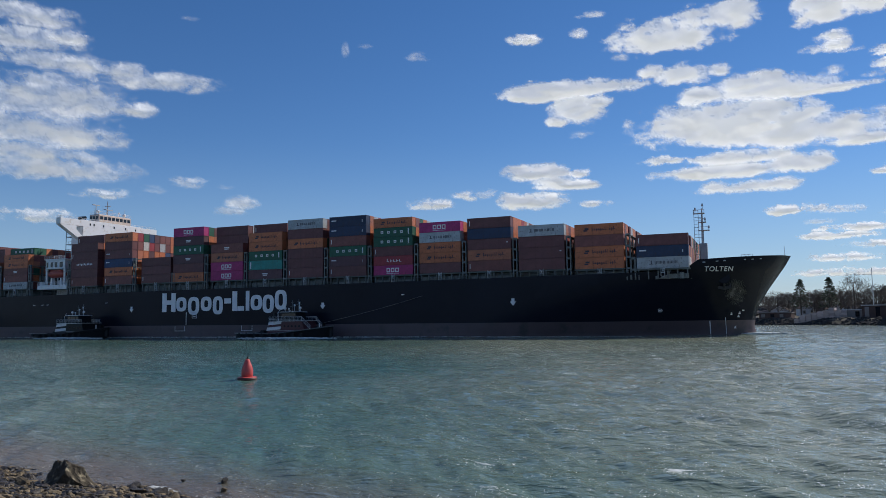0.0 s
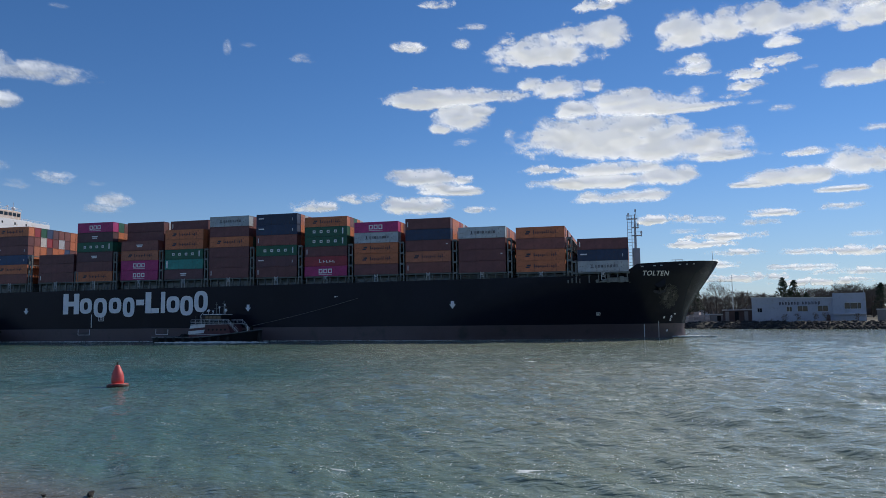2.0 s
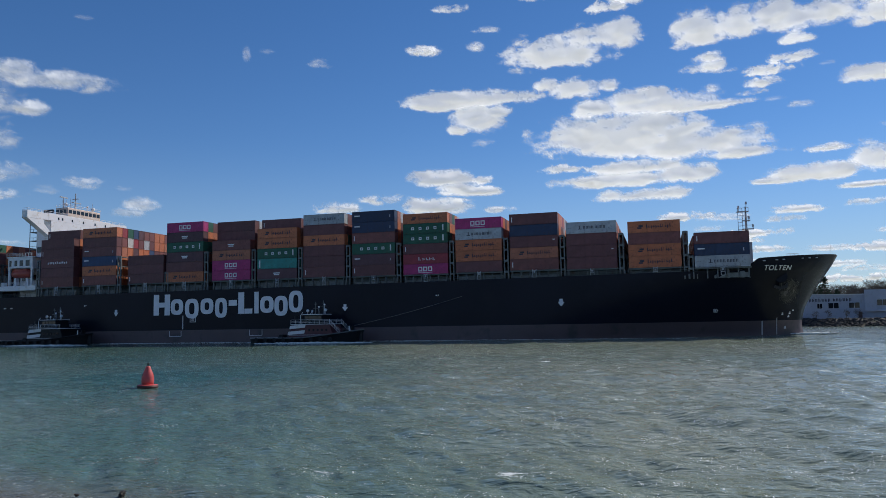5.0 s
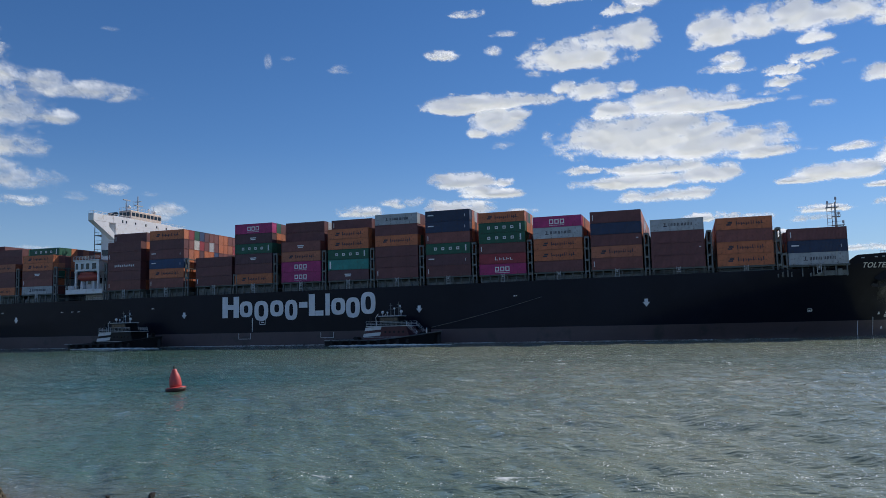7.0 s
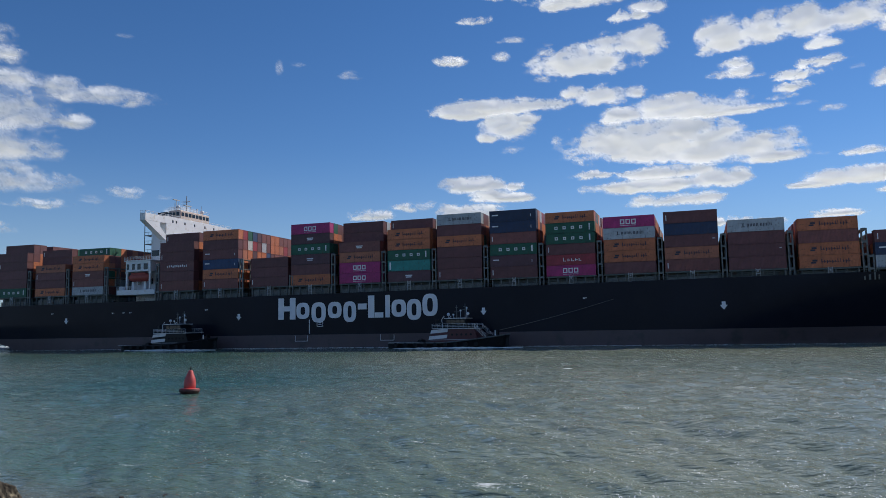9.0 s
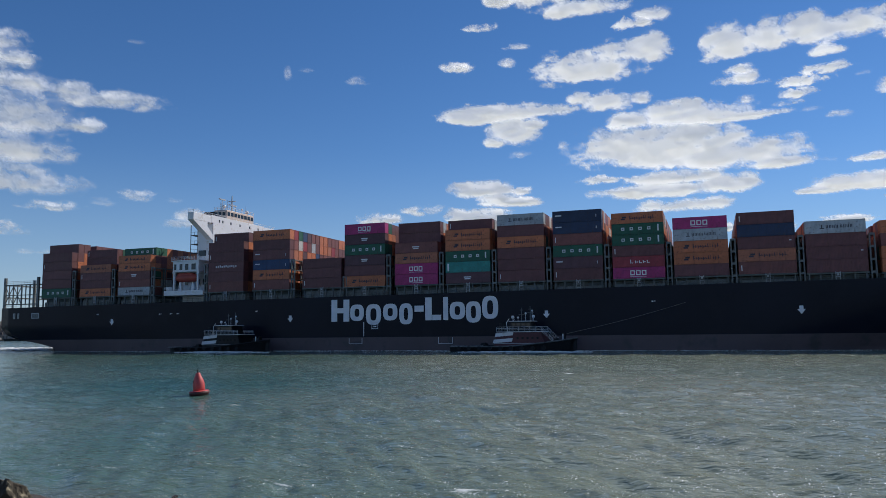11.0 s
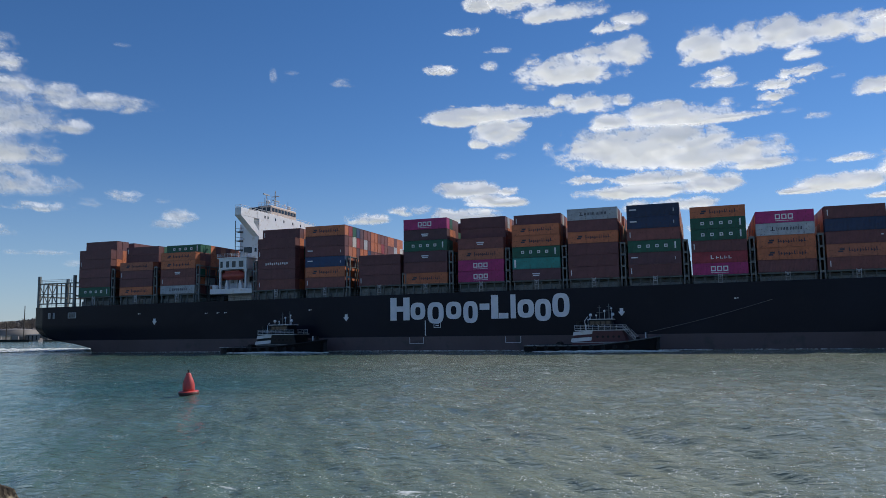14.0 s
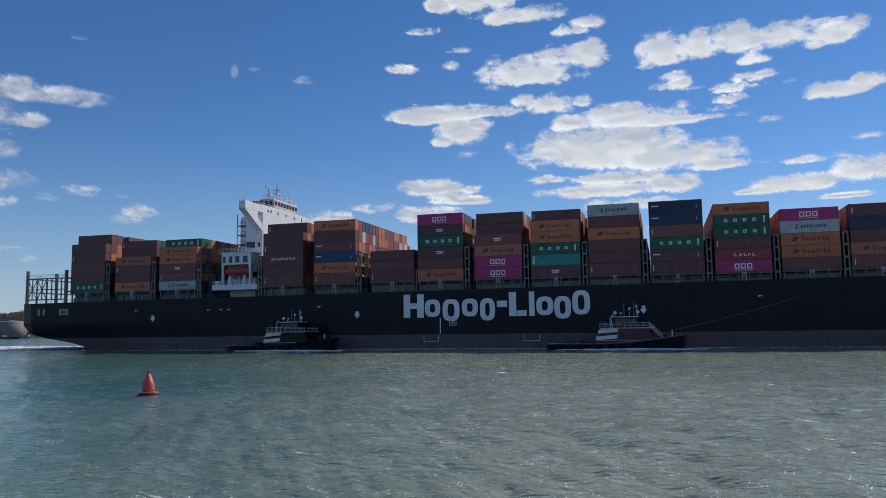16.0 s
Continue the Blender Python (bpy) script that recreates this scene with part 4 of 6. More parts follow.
for x0, x1, z in ((116.0, 118.9, 32.0), (117.2, 120.0, 27.4), (117.2, 119.2, 29.6)):
    bm = bmesh.new()
    box(bm, x0, HALF - 0.8, z, x1, HALF + 0.8, z + 0.15)
    for x in (x0 + 0.1, x1 - 0.1):
        tube(bm, (x, HALF - 0.75, z), (x, HALF - 0.75, z + 1.0), 0.05, seg=5)
    tube(bm, (x0, HALF - 0.75, z + 1), (x1, HALF - 0.75, z + 1), 0.05, seg=5)
    part("platform", bm, mast_grey, fm)
for x, z in ((116.5, 33.4), (118.4, 34.4), (119.8, 28.4), (118.9, 30.6)):
    bm = bmesh.new()
    tube(bm, (x, HALF, z - 1.2), (x, HALF, z - 0.3), 0.08, seg=6)
    tube(bm, (x, HALF, z - 0.4), (x, HALF, z + 0.3), 0.28, 0.22, 10)
    part("lamp", bm, mast_grey, fm)

# ---- deckhouse and bridge ----
house = new("deckhouse")
house.parent = ship
tagged(house, "white deckhouse tower with bridge wings")
AFT, FWD = -103.0, -92.4
bm = bmesh.new()
box(bm, -98.0, 9.6, 14, FWD, 36, 39.9, 0.12)
tower = part("tower", bm, white_paint, house, "white painted steel tower")
bm = bmesh.new()
box(bm, AFT + 2.2, 6.5, 14, FWD - 0.3, 39, 27.0, 0.1)
block = part("accommodation", bm, white_paint, house, "white accommodation block")
bm = bmesh.new()
box(bm, -94.5, 0.1, 39.5, FWD - 0.02, 45.5, 41.75, 0.08)
box(bm, -98.4, 8.6, 39.6, FWD + 0.02, 37, 41.9, 0.08)
wing = part("bridge_wing", bm, white_paint, house, "white bridge wing deck")
for y0, y1 in ((0.1, 9.6), (45.5, 36.0)):
    bm = bmesh.new()
    front = [bm.verts.new((FWD - 0.05, y, z)) for y, z in ((y0, 39.5), (y1, 34.2), (y1, 35.9), (y1 * 0.72 + y0 * 0.28, 38.2), (y1 * 0.72 + y0 * 0.28, 39.5))]
    rear = [bm.verts.new((-94.5, v.co.y, v.co.z)) for v in front]
    bm.faces.new(front), bm.faces.new(rear[::-1])
    for i in range(5):
        bm.faces.new((front[i], rear[i], rear[(i + 1) % 5], front[(i + 1) % 5]))
    part("wing_bracket", bm, white_paint, house)
bm = bmesh.new()
box(bm, -97.8, 17, 41.9, -92.9, 32.5, 45.0, 0.25)
wheelhouse = part("wheelhouse", bm, pale_buff, house, "buff wheelhouse with a band of dark windows")
for k in range(8):
    bm = bmesh.new()
    y = 17.6 + k * 1.85
    box(bm, -92.95, y, 43.1, -92.82, y + 1.4, 44.3, 0.04)
    part("window", bm, glass_dark, wheelhouse)
for k in range(3):
    bm = bmesh.new()
    box(bm, -97.4 + k * 1.5, 16.9, 43.1, -96.3 + k * 1.5, 17.05, 44.3, 0.04)
    part("window", bm, glass_dark, wheelhouse)
for y in (12.5, 14.2, 18.5, 23.5, 29, 34):
    bm = bmesh.new()
    box(bm, FWD - 0.05, y, 40.1, FWD + 0.09, y + 0.6, 40.95, 0.05)
    part("window", bm, glass_dark, tower)
for x, z, w in ((-94.5, 40.6, 0.4), (-94.5, 36.6, 0.4), (-96.2, 30.2, 1.4), (-93.5, 30.2, 0.35)):
    bm = bmesh.new()
    box(bm, x - w, 9.5 if z < 40 else 8.5, z - 0.6 - 0.3 * (w > 1), x + w, 9.7 if z < 40 else 8.7, z + 0.6 + 0.3 * (w > 1), 0.05)
    part("window", bm, glass_dark, tower)
for k in range(4):
    for z in (21.0,):
        bm = bmesh.new()
        box(bm, -100.0 + k * 2.2, 6.4, z - 0.9, -98.8 + k * 2.2, 6.56, z + 0.9, 0.05)
        part("window", bm, glass_dark, block)
# galleries beside the boat
for z, x0, x1, y0 in ((16.6, -102.6, -88.4, 0.1), (27.0, -101.2, -91.0, 1.4)):
    bm = bmesh.new()
    box(bm, x0, y0, z, x1, 6.45, z + (1.5 if z < 20 else 0.35), 0.05)
    gallery = part("gallery", bm, white_paint, house, "white boat deck gallery")
    bm = bmesh.new()
    top = z + (1.5 if z < 20 else 0.35)
    for x in np.arange(x0, x1 + 0.1, 1.2):
        tube(bm, (x, y0 + 0.1, top), (x, y0 + 0.1, top + 1.1), 0.045, seg=5)
    for dz in (0.4, 0.75, 1.1):
        tube(bm, (x0, y0 + 0.1, top + dz), (x1, y0 + 0.1, top + dz), 0.04, seg=5)
    part("railing", bm, white_paint, gallery)
bm = bmesh.new()
box(bm, -100.7, 1.6, 23.8, -91.3, 6.45, 26.98, 0.06)
storey = part("boat_storey", bm, white_paint, house, "white storey over the lifeboat")
for x, w in ((-99.8, 0.8), (-97.7, 1.0), (-95.6, 1.2), (-93.1, 1.5)):
    bm = bmesh.new()
    box(bm, x - w / 2, 1.5, 24.4, x + w / 2, 1.7, 26.2, 0.06)
    part("window", bm, glass_dark, storey)
for x in (-100.4, -96.9, -91.7):
    bm = bmesh.new()
    prism(bm, [(x - 0.28, 18.1), (x + 0.28, 18.1), (x + 0.28, 23.0), (x + 0.6, 23.8), (x - 0.6, 23.8), (x - 0.28, 23.0)], 1.75 if x != -96.9 else 5.0, 2.3 if x != -96.9 else 5.5)
    part("davit", bm, white_paint, house)
for x in (-98.4, -93.8):
    bm = bmesh.new()
    prism(bm, [(x - 0.6, 18.1), (x + 0.6, 18.1), (x + 0.25, 20.7), (x - 0.25, 20.7)], 2.2, 3.4)
    part("cradle", bm, white_paint, house)
bm = bmesh.new()
box(bm, -102.2, 0.5, 18.1, -100.8, 1.8, 19.3, 0.15)
part("deck_locker", bm, white_paint, house)
bm = bmesh.new()
prof = [(0.05, -4.1), (0.8, -3.8), (1.15, -2.8), (1.28, 0), (1.2, 2.8), (0.85, 3.7), (0.1, 4.1)]
lathe(bm, prof, 16)
bmesh.ops.transform(bm, matrix=Matrix.Translation((-96.1, 2.8, 22.0)) @ Matrix.Rotation(radians(90), 4, "Y"), verts=bm.verts[:])
boat = part("lifeboat", bm, orange_boat, house, "enclosed orange lifeboat", True)
bm = bmesh.new()
box(bm, -99.0, 1.9, 22.7, -93.6, 3.7, 23.5, 0.25)
part("canopy", bm, orange_boat, boat)
# stairs and platforms aft of the tower
bm = bmesh.new()
for z in (30.4, 33.2, 36):
    box(bm, -101.0, 9.8, z, -98.0, 13, z + 0.18)
    for x in (-100.9, -99.5, -98.1):
        tube(bm, (x, 9.85, z), (x, 9.85, z + 1.1), 0.05, seg=5)
    tube(bm, (-101, 9.85, z + 1.1), (-98, 9.85, z + 1.1), 0.05, seg=5)
tube(bm, (-100.9, 9.9, 27), (-100.9, 9.9, 39.5), 0.12, seg=6)
part("outside_stairs", bm, lash_grey, house)
# rails, masts and scanners on the bridge roof
bm = bmesh.new()
for z in (42.0, 42.5):
    tube(bm, (-94.4, 0.3, z), (-92.5, 0.3, z), 0.05, seg=5)
    tube(bm, (-92.5, 0.3, z), (-92.5, 45, z), 0.05, seg=5)
for y in np.arange(0.3, 45, 1.8):
    tube(bm, (-92.5, y, 41.4), (-92.5, y, 42.5), 0.045, seg=5)
for x in np.arange(-94.4, -92.4, 0.9):
    tube(bm, (x, 0.3, 41.4), (x, 0.3, 42.5), 0.045, seg=5)
part("bridge_rail", bm, white_paint, wing)
bm = bmesh.new()
tube(bm, (-95, HALF, 44), (-95, HALF, 50.6), 0.35, 0.15, 8)
box(bm, -95.2, 21.2, 47.2, -94.8, 25.2, 47.5)
box(bm, -96.2, 22.5, 48.6, -93.6, 23.1, 48.75)
part("radar_mast", bm, mast_grey, house)
bm = bmesh.new()
tube(bm, (-95, 17.5, 44), (-95, 17.5, 48.4), 0.2, 0.12, 8)
box(bm, -95.2, 15.9, 48.3, -94.8, 19.1, 48.65)
part("radar_mast", bm, mast_grey, house)
bm = bmesh.new()
box(bm, -97.6, 11.9, 42.5, -93.6, 12.1, 43.6, 0.3)
for x in (-97.0, -94.2):
    tube(bm, (x, 12.2, 41.7), (x, 12.2, 42.8), 0.08, seg=6)
part("name_board", bm, glass_dark, house, "dark board on the bridge wing")
bm = bmesh.new()
for x in np.arange(-97.6, -92.9, 1.15):
    tube(bm, (x, 17.1, 45.0), (x, 17.1, 46.0), 0.05, seg=5)
for y in np.arange(17.1, 32.5, 1.7):
    tube(bm, (-93.0, y, 45.0), (-93.0, y, 46.0), 0.05, seg=5)
for z in (45.5, 46.0):
    tube(bm, (-97.6, 17.1, z), (-93.0, 17.1, z), 0.05, seg=5)
    tube(bm, (-93.0, 17.1, z), (-93.0, 32.4, z), 0.05, seg=5)
part("roof_rail", bm, white_paint, wheelhouse)
for y, z, r in ((18.0, 46.2, 0.55), (30.5, 46.0, 0.7), (27.8, 46.6, 0.35)):
    bm = bmesh.new()
    bmesh.ops.create_uvsphere(bm, u_segments=12, v_segments=8, radius=r, matrix=Matrix.Translation((-94.5, y, z)))
    tube(bm, (-94.5, y, 44.9), (-94.5, y, z), 0.12, seg=6)
    part("radome", bm, white_paint, house, smooth=True)
for y, z in ((17.4, 47.5), (19.2, 47.9), (21.1, 48.8), (25.5, 47.8), (31.4, 48.4), (32.2, 47)):
    bm = bmesh.new()
    tube(bm, (-95.5, y, 44.9), (-95.5, y, z), 0.06, seg=5)
    part("antenna", bm, mast_grey, house)
bm = bmesh.new()
box(bm, -104.5, 17, 14, -98.6, 28, 40.0, 0.6)
part("funnel", bm, white_paint, house)

# ---- lashing frame over the stern ----
gantry = new("stern_frame")
gantry.parent = ship
tagged(gantry, "dark steel lashing frame over the stern")
for y in (0.6, 12, 23, 34, 44.6):
    for x in (-168.0, -153.6):
        bm = bmesh.new()
        box(bm, x - 0.42, y, 13.6, x + 0.42, y + 0.6, 24.2)
        part("post", bm, lash_grey, gantry)
for y in (0.8,):
    bm = bmesh.new()
    for z in (15.2, 21.6):
        box(bm, -168, y, z, -153.6, y + 0.3, z + 0.35)
    for x in (-164.4, -160.8, -157.2):
        box(bm, x - 0.2, y, 13.8, x + 0.2, y + 0.3, 21.6)
    for a, b in ((-168, -164.4), (-164.4, -160.8)):
        tube(bm, (a, y + 0.15, 21.5), (b, y + 0.15, 15.3), 0.14, seg=6)
        tube(bm, (a, y + 0.15, 15.3), (b, y + 0.15, 21.5), 0.14, seg=6)
    for x in (-166.2, -162.6, -159.0, -155.4):
        box(bm, x - 0.12, y + 0.02, 15.5, x + 0.12, y + 0.28, 21.6)
    box(bm, -168, y + 0.02, 18.3, -153.6, y + 0.28, 18.55)
    part("truss", bm, lash_grey, gantry)
for y in (0.8, 44.6):
    bm = bmesh.new()
    for z in (22.5, 23.0):
        tube(bm, (-168, y, z), (-153.6, y, z), 0.05, seg=5)
    for x in np.arange(-168, -153, 1.2):
        tube(bm, (x, y, 21.8), (x, y, 23.0), 0.05, seg=5)
    part("railing", bm, mast_grey, gantry)
bm = bmesh.new()
for x in (-168.0, -153.6):
    for z in (21.6, 17.5):
        box(bm, x - 0.3, 0.9, z, x + 0.3, 44.6, z + 0.4)
part("cross_beam", bm, lash_grey, gantry)
for x, w in ((-163.2, 0.9), (-161.2, 0.7), (-155.0, 3.2)):
    y = HALF - breadth(x, 11)
    bm = bmesh.new()
    for z0, z1, x0, x1 in ((10.6, 10.8, x, x + w), (12.2, 12.4, x, x + w), (10.8, 12.2, x, x + 0.25), (10.8, 12.2, x + w - 0.25, x + w)):
        box(bm, x0, y - 0.06, z0, x1, y + 0.3, z1)
    port = part("mooring_port", bm, mast_grey, hull, "pale rim of a mooring opening")
    bm = bmesh.new()
    box(bm, x + 0.25, y - 0.03, 10.8, x + w - 0.25, y + 0.25, 12.2)
    part("opening", bm, lash_grey, port)


# ---- tugs: local x forward, y to port of the hull's side, z up from the waterline ----
def tug(first):
    ob = tagged(new("tugboat"), "black and maroon harbour tug with white striped house beside the ship" if first else "black tug with a white railed house beside the ship", "tugboat", "tugs along the ship")
    bm = bmesh.new()
    rings = []
    for lv, (z_aft, z_mid, z_bow) in enumerate(((-1, -1, -1), (0.25, 0.25, 0.6), (0.95, 0.95, 2.0), (1.5, 1.5, 3.4))):
        ring = []
        for k in range(25):
            u = k / 24
            x = -17.6 + 30 * u + (1.2 * (lv / 3) * max(0, u - 0.7) / 0.3)
            b = 5.0 * (1 - max(0, (u - 0.62) / 0.38) ** 2.3) ** 0.7 * (1 - 0.45 * max(0, (0.18 - u) / 0.18) ** 2) * (0.82 + 0.06 * lv)
            z = z_mid + (z_bow - z_mid) * max(0, (u - 0.45) / 0.55) ** 1.6
            ring.append((x, b, z))
        rings.append(ring)
    for side in (-1, 1):
        g = [[bm.verts.new((x, side * b, z)) for x, b, z in ring] for ring in rings]
        for p, q in zip(g, g[1:]):
            for i in range(24):
                bm.faces.new((p[i], p[i + 1], q[i + 1], q[i]))
    a = [bm.verts.new((x, -b, z - 0.5)) for x, b, z in rings[3]]
    c = [bm.verts.new((x, b, z - 0.5)) for x, b, z in rings[3]]
    for i in range(24):
        bm.faces.new((a[i], a[i + 1], c[i + 1], c[i]))
    bmesh.ops.remove_doubles(bm, verts=bm.verts[:], dist=0.005)
    tug_hull = part("hull", bm, tug_black, ob, "black tug hull", True)
    for sd in (-1, 1):
        bm = bmesh.new()
        bars = [[bm.verts.new((x, sd * (b + 0.1) + 0.16 * u, z - 0.15 + 0.16 * v)) for u, v in ((-1, 0), (0, 1), (1, 0), (0, -1))] for x, b, z in rings[3]]
        for p, q in zip(bars, bars[1:]):
            for k in range(4):
                bm.faces.new((p[k], p[(k + 1) % 4], q[(k + 1) % 4], q[k]))
        part("rub_rail", bm, lash_grey if first else black_rubber, tug_hull)
    for k in range(9):
        bm = bmesh.new()
        x = -14.5 + 2.6 * k
        bmesh.ops.create_cone(bm, cap_ends=True, segments=10, radius1=0.5, radius2=0.5, depth=0.35, matrix=Matrix.Translation((x, -5.05, 1.0)) @ Matrix.Rotation(radians(90), 4, "X"))
        part("tyre_fender", bm, tug_black, tug_hull)
    bm = bmesh.new()
    tube(bm, (12.4, 0, 3.0), (12.7, 0, 0.2), 0.8, 0.6, 10)
    part("bow_fender", bm, black_rubber, tug_hull)
    bm = bmesh.new()
    prism(bm, [(-6.2, 1.0), (6.6, 1.2), (5.4, 4.7), (-5.2, 4.7)], -3.4, 3.4)
    deckhouse = part("deckhouse", bm, tug_red if first else tug_black, ob, "maroon deckhouse" if first else "dark deckhouse")
    for z0, z1, o in ((2.1, 2.95, 0.0), (3.6, 4.45, 0.5)):
        for y in (-3.46, 3.38):
            bm = bmesh.new()
            prism(bm, [(-6.35 + o, z0), (-1.6 + o * 0.4, z0 + 0.35), (-1.4 + o * 0.4, z1 + 0.35), (-6.1 + o, z1)], y, y + 0.08)
            part("stripe", bm, white_paint, deckhouse, "white slanting stripe")
    for k in range(5):
        bm = bmesh.new()
        bmesh.ops.create_cone(bm, cap_ends=True, segments=12, radius1=0.28, radius2=0.28, depth=0.1, matrix=Matrix.Translation((-0.2 + 1.2 * k, -3.42, 3.3)) @ Matrix.Rotation(radians(90), 4, "X"))
        part("porthole", bm, glass_dark, deckhouse)
    bm = bmesh.new()
    box(bm, -5.3, -3.8, 4.7, 6.0, 3.8, 4.85)
    bridge_deck = part("bridge_deck", bm, white_paint, ob, "white deck edge")
    for x0, x1, z in ((-6.0, 6.4, 1.98), (-16.4, -8.2, 1.42)):
        bm = bmesh.new()
        box(bm, x0, -4.98 if z < 1.8 else -3.47, z, x1, -4.90 if z < 1.8 else -3.37, z + 0.14)
        part("trim_line", bm, mast_grey, deckhouse)
    for sd in (-1, 1):
        bm = bmesh.new()
        for z in (5.25, 5.6, 5.95):
            tube(bm, (-5.3, sd * 3.7, z), (5.6, sd * 3.7, z), 0.035, seg=5)
        for x in np.arange(-5.3, 5.7, 1.36):
            tube(bm, (x, sd * 3.7, 4.8), (x, sd * 3.7, 5.95), 0.03, seg=5)
        for z in (0, 0.35, 0.7, 1.05) if first else ():
            tube(bm, (5.6, sd * 3.7, 4.9 + z), (8.4, sd * 3.3, 2.2 + z), 0.03, seg=5)
        for k in range(5 if first else 0):
            tube(bm, (5.6 + 0.65 * k, sd * 3.6, 4.9 - 0.65 * k), (5.6 + 0.65 * k, sd * 3.6, 5.95 - 0.65 * k), 0.03, seg=5)
        part("railing", bm, white_paint, bridge_deck, "white tubular railing")
    bm = bmesh.new()
    prism(bm, [(-2.3, 4.85), (3.3, 4.85), (2.8, 7.2), (-2.1, 7.2)], -2.4, 2.4)
    wheel = part("wheelhouse", bm, tug_black, ob, "dark wheelhouse with broad windows")
    for k in range(4):
        bm = bmesh.new()
        box(bm, -1.9 + 1.2 * k, -2.46, 5.9, -0.9 + 1.2 * k, -2.38, 6.9, 0.03)
        part("window", bm, glass_dark, wheel)
    for y in (-2.6, 2.5):
        bm = bmesh.new()
        tube(bm, (-2.9, y, 4.9), (-3.1, y, 7.0), 0.08, seg=6)
        tube(bm, (-3.1, y, 7.0), (-2.4, y, 7.9), 0.08, seg=6)
        part("stay", bm, white_paint, wheel, "white slanting stay")
    bm = bmesh.new()
    box(bm, -2.5, -2.7, 7.2, 3.3, 2.7, 7.38, 0.05)
    part("roof", bm, white_paint, wheel, "white wheelhouse roof")
    bm = bmesh.new()
    tube(bm, (0, 0, 7.4), (0, 0, 10.6), 0.12, 0.07)
    for z, w in ((8.9, 0.7), (10, 0.4)):
        tube(bm, (-w, 0, z), (w, 0, z), 0.06, seg=5)
    part("mast", bm, lash_grey, ob)
    bm = bmesh.new()
    tube(bm, (2.2, 0, 7.4), (2.2, 0, 10.9), 0.14, 0.08)
    for z, w in ((9.4, 0.9), (10.2, 0.5)):
        tube(bm, (2.2 - w, 0, z), (2.2 + w, 0, z), 0.06, seg=5)
    mast = part("mast", bm, lash_grey, ob)
    for x, z, r in ((-2.0, 8.3, 0.4), (3.1, 8.4, 0.4), (1.2, 9.2, 0.28), (2.8, 9.8, 0.25), (-0.7, 8.2, 0.25)):
        bm = bmesh.new()
        bmesh.ops.create_uvsphere(bm, u_segments=10, v_segments=6, radius=r, matrix=Matrix.Translation((x, -0.6, z)))
        tube(bm, (x, -0.6, 7.4), (x, -0.6, z), 0.06, seg=5)
        part("lamp", bm, white_paint, mast, smooth=True)
    for sd in (-1, 1):
        bm = bmesh.new()
        tube(bm, (-4.4, sd * 1.8, 4.8), (-4.7, sd * 1.8, 7.0), 0.6, 0.5, 12)
        part("funnel", bm, tug_black, ob)
    bm = bmesh.new()
    tube(bm, (-9.5, -1.2, 1.5), (-9.5, 1.2, 1.5), 0.7, seg=12)
    part("winch", bm, tug_black, ob)
    bm = bmesh.new()
    tube(bm, (8.6, -1.0, 2.6), (8.6, 1.0, 2.6), 0.6, seg=12)
    part("winch", bm, tug_black, ob)
    bm = bmesh.new()
    box(bm, 10.2, -0.7, 2.0, 10.6, 0.7, 4.2, 0.05)
    part("towing_staple", bm, tug_black, ob)
    bm = bmesh.new()
    tube(bm, (10.4, -2.2, 2.4), (10.4, -2.2, 4.2), 0.16, seg=8)
    part("bollard", bm, white_paint, ob)
    return ob


foam_white = material("foam_white", (0.72, 0.75, 0.74), 0.8, 0, 0.2, 1.5, 8, 0.4)


def foam_lace(fine):
    """Froth with holes in it: torn by noise where the cover is thin."""
    m = material("foam_lace", (0.74, 0.77, 0.76), 0.8, 0, 0.2, 1.5, 8, 0.5)
    t, n = m.node_tree, m.node_tree.nodes
    at, rag, stretch, over, cut = n.new("ShaderNodeAttribute"), n.new("ShaderNodeTexNoise"), n.new("ShaderNodeMapping"), n.new("ShaderNodeMath"), n.new("ShaderNodeMapRange")
    at.attribute_name = "cover"
    stretch.inputs["Scale"].default_value = (0.45, 1.0, 1.0)
    rag.inputs["Scale"].default_value, rag.inputs["Detail"].default_value, rag.inputs["Roughness"].default_value = fine, 9, 0.72
    t.links.new(n["Texture Coordinate"].outputs["Object"], stretch.inputs["Vector"])
    t.links.new(stretch.outputs[0], rag.inputs["Vector"])
    over.operation = "ADD"
    t.links.new(at.outputs["Fac"], over.inputs[0])
    t.links.new(rag.outputs["Fac"], over.inputs[1])
    cut.inputs["From Min"].default_value, cut.inputs["From Max"].default_value = 0.97, 1.08
    t.links.new(over.outputs[0], cut.inputs["Value"])
    t.links.new(cut.outputs["Result"], n["Principled BSDF"].inputs["Alpha"])
    return m


wake_lace, surf_lace = foam_lace(1.1), foam_lace(5.0)


def foam_sheet(xs, ys, cover, lift, label, lace, follow=None):
    """A low uneven skin of foam over the water; cover(x, y) says how dense it lies."""
    pts = np.array([[(x, y + (follow(x) if follow else 0), lift * (0.6 + 0.8 * fbm((x * 0.5, y * 0.8), 9.0, 3))) for x in xs] for y in ys])
    me = grid_mesh("foam", pts, lace)
    me.attributes.new("cover", "FLOAT", "POINT").data.foreach_set("value", [cover(x, y) for y in ys for x in xs])
    return tagged(new("foam", me), label, "foam", kind="stuff")


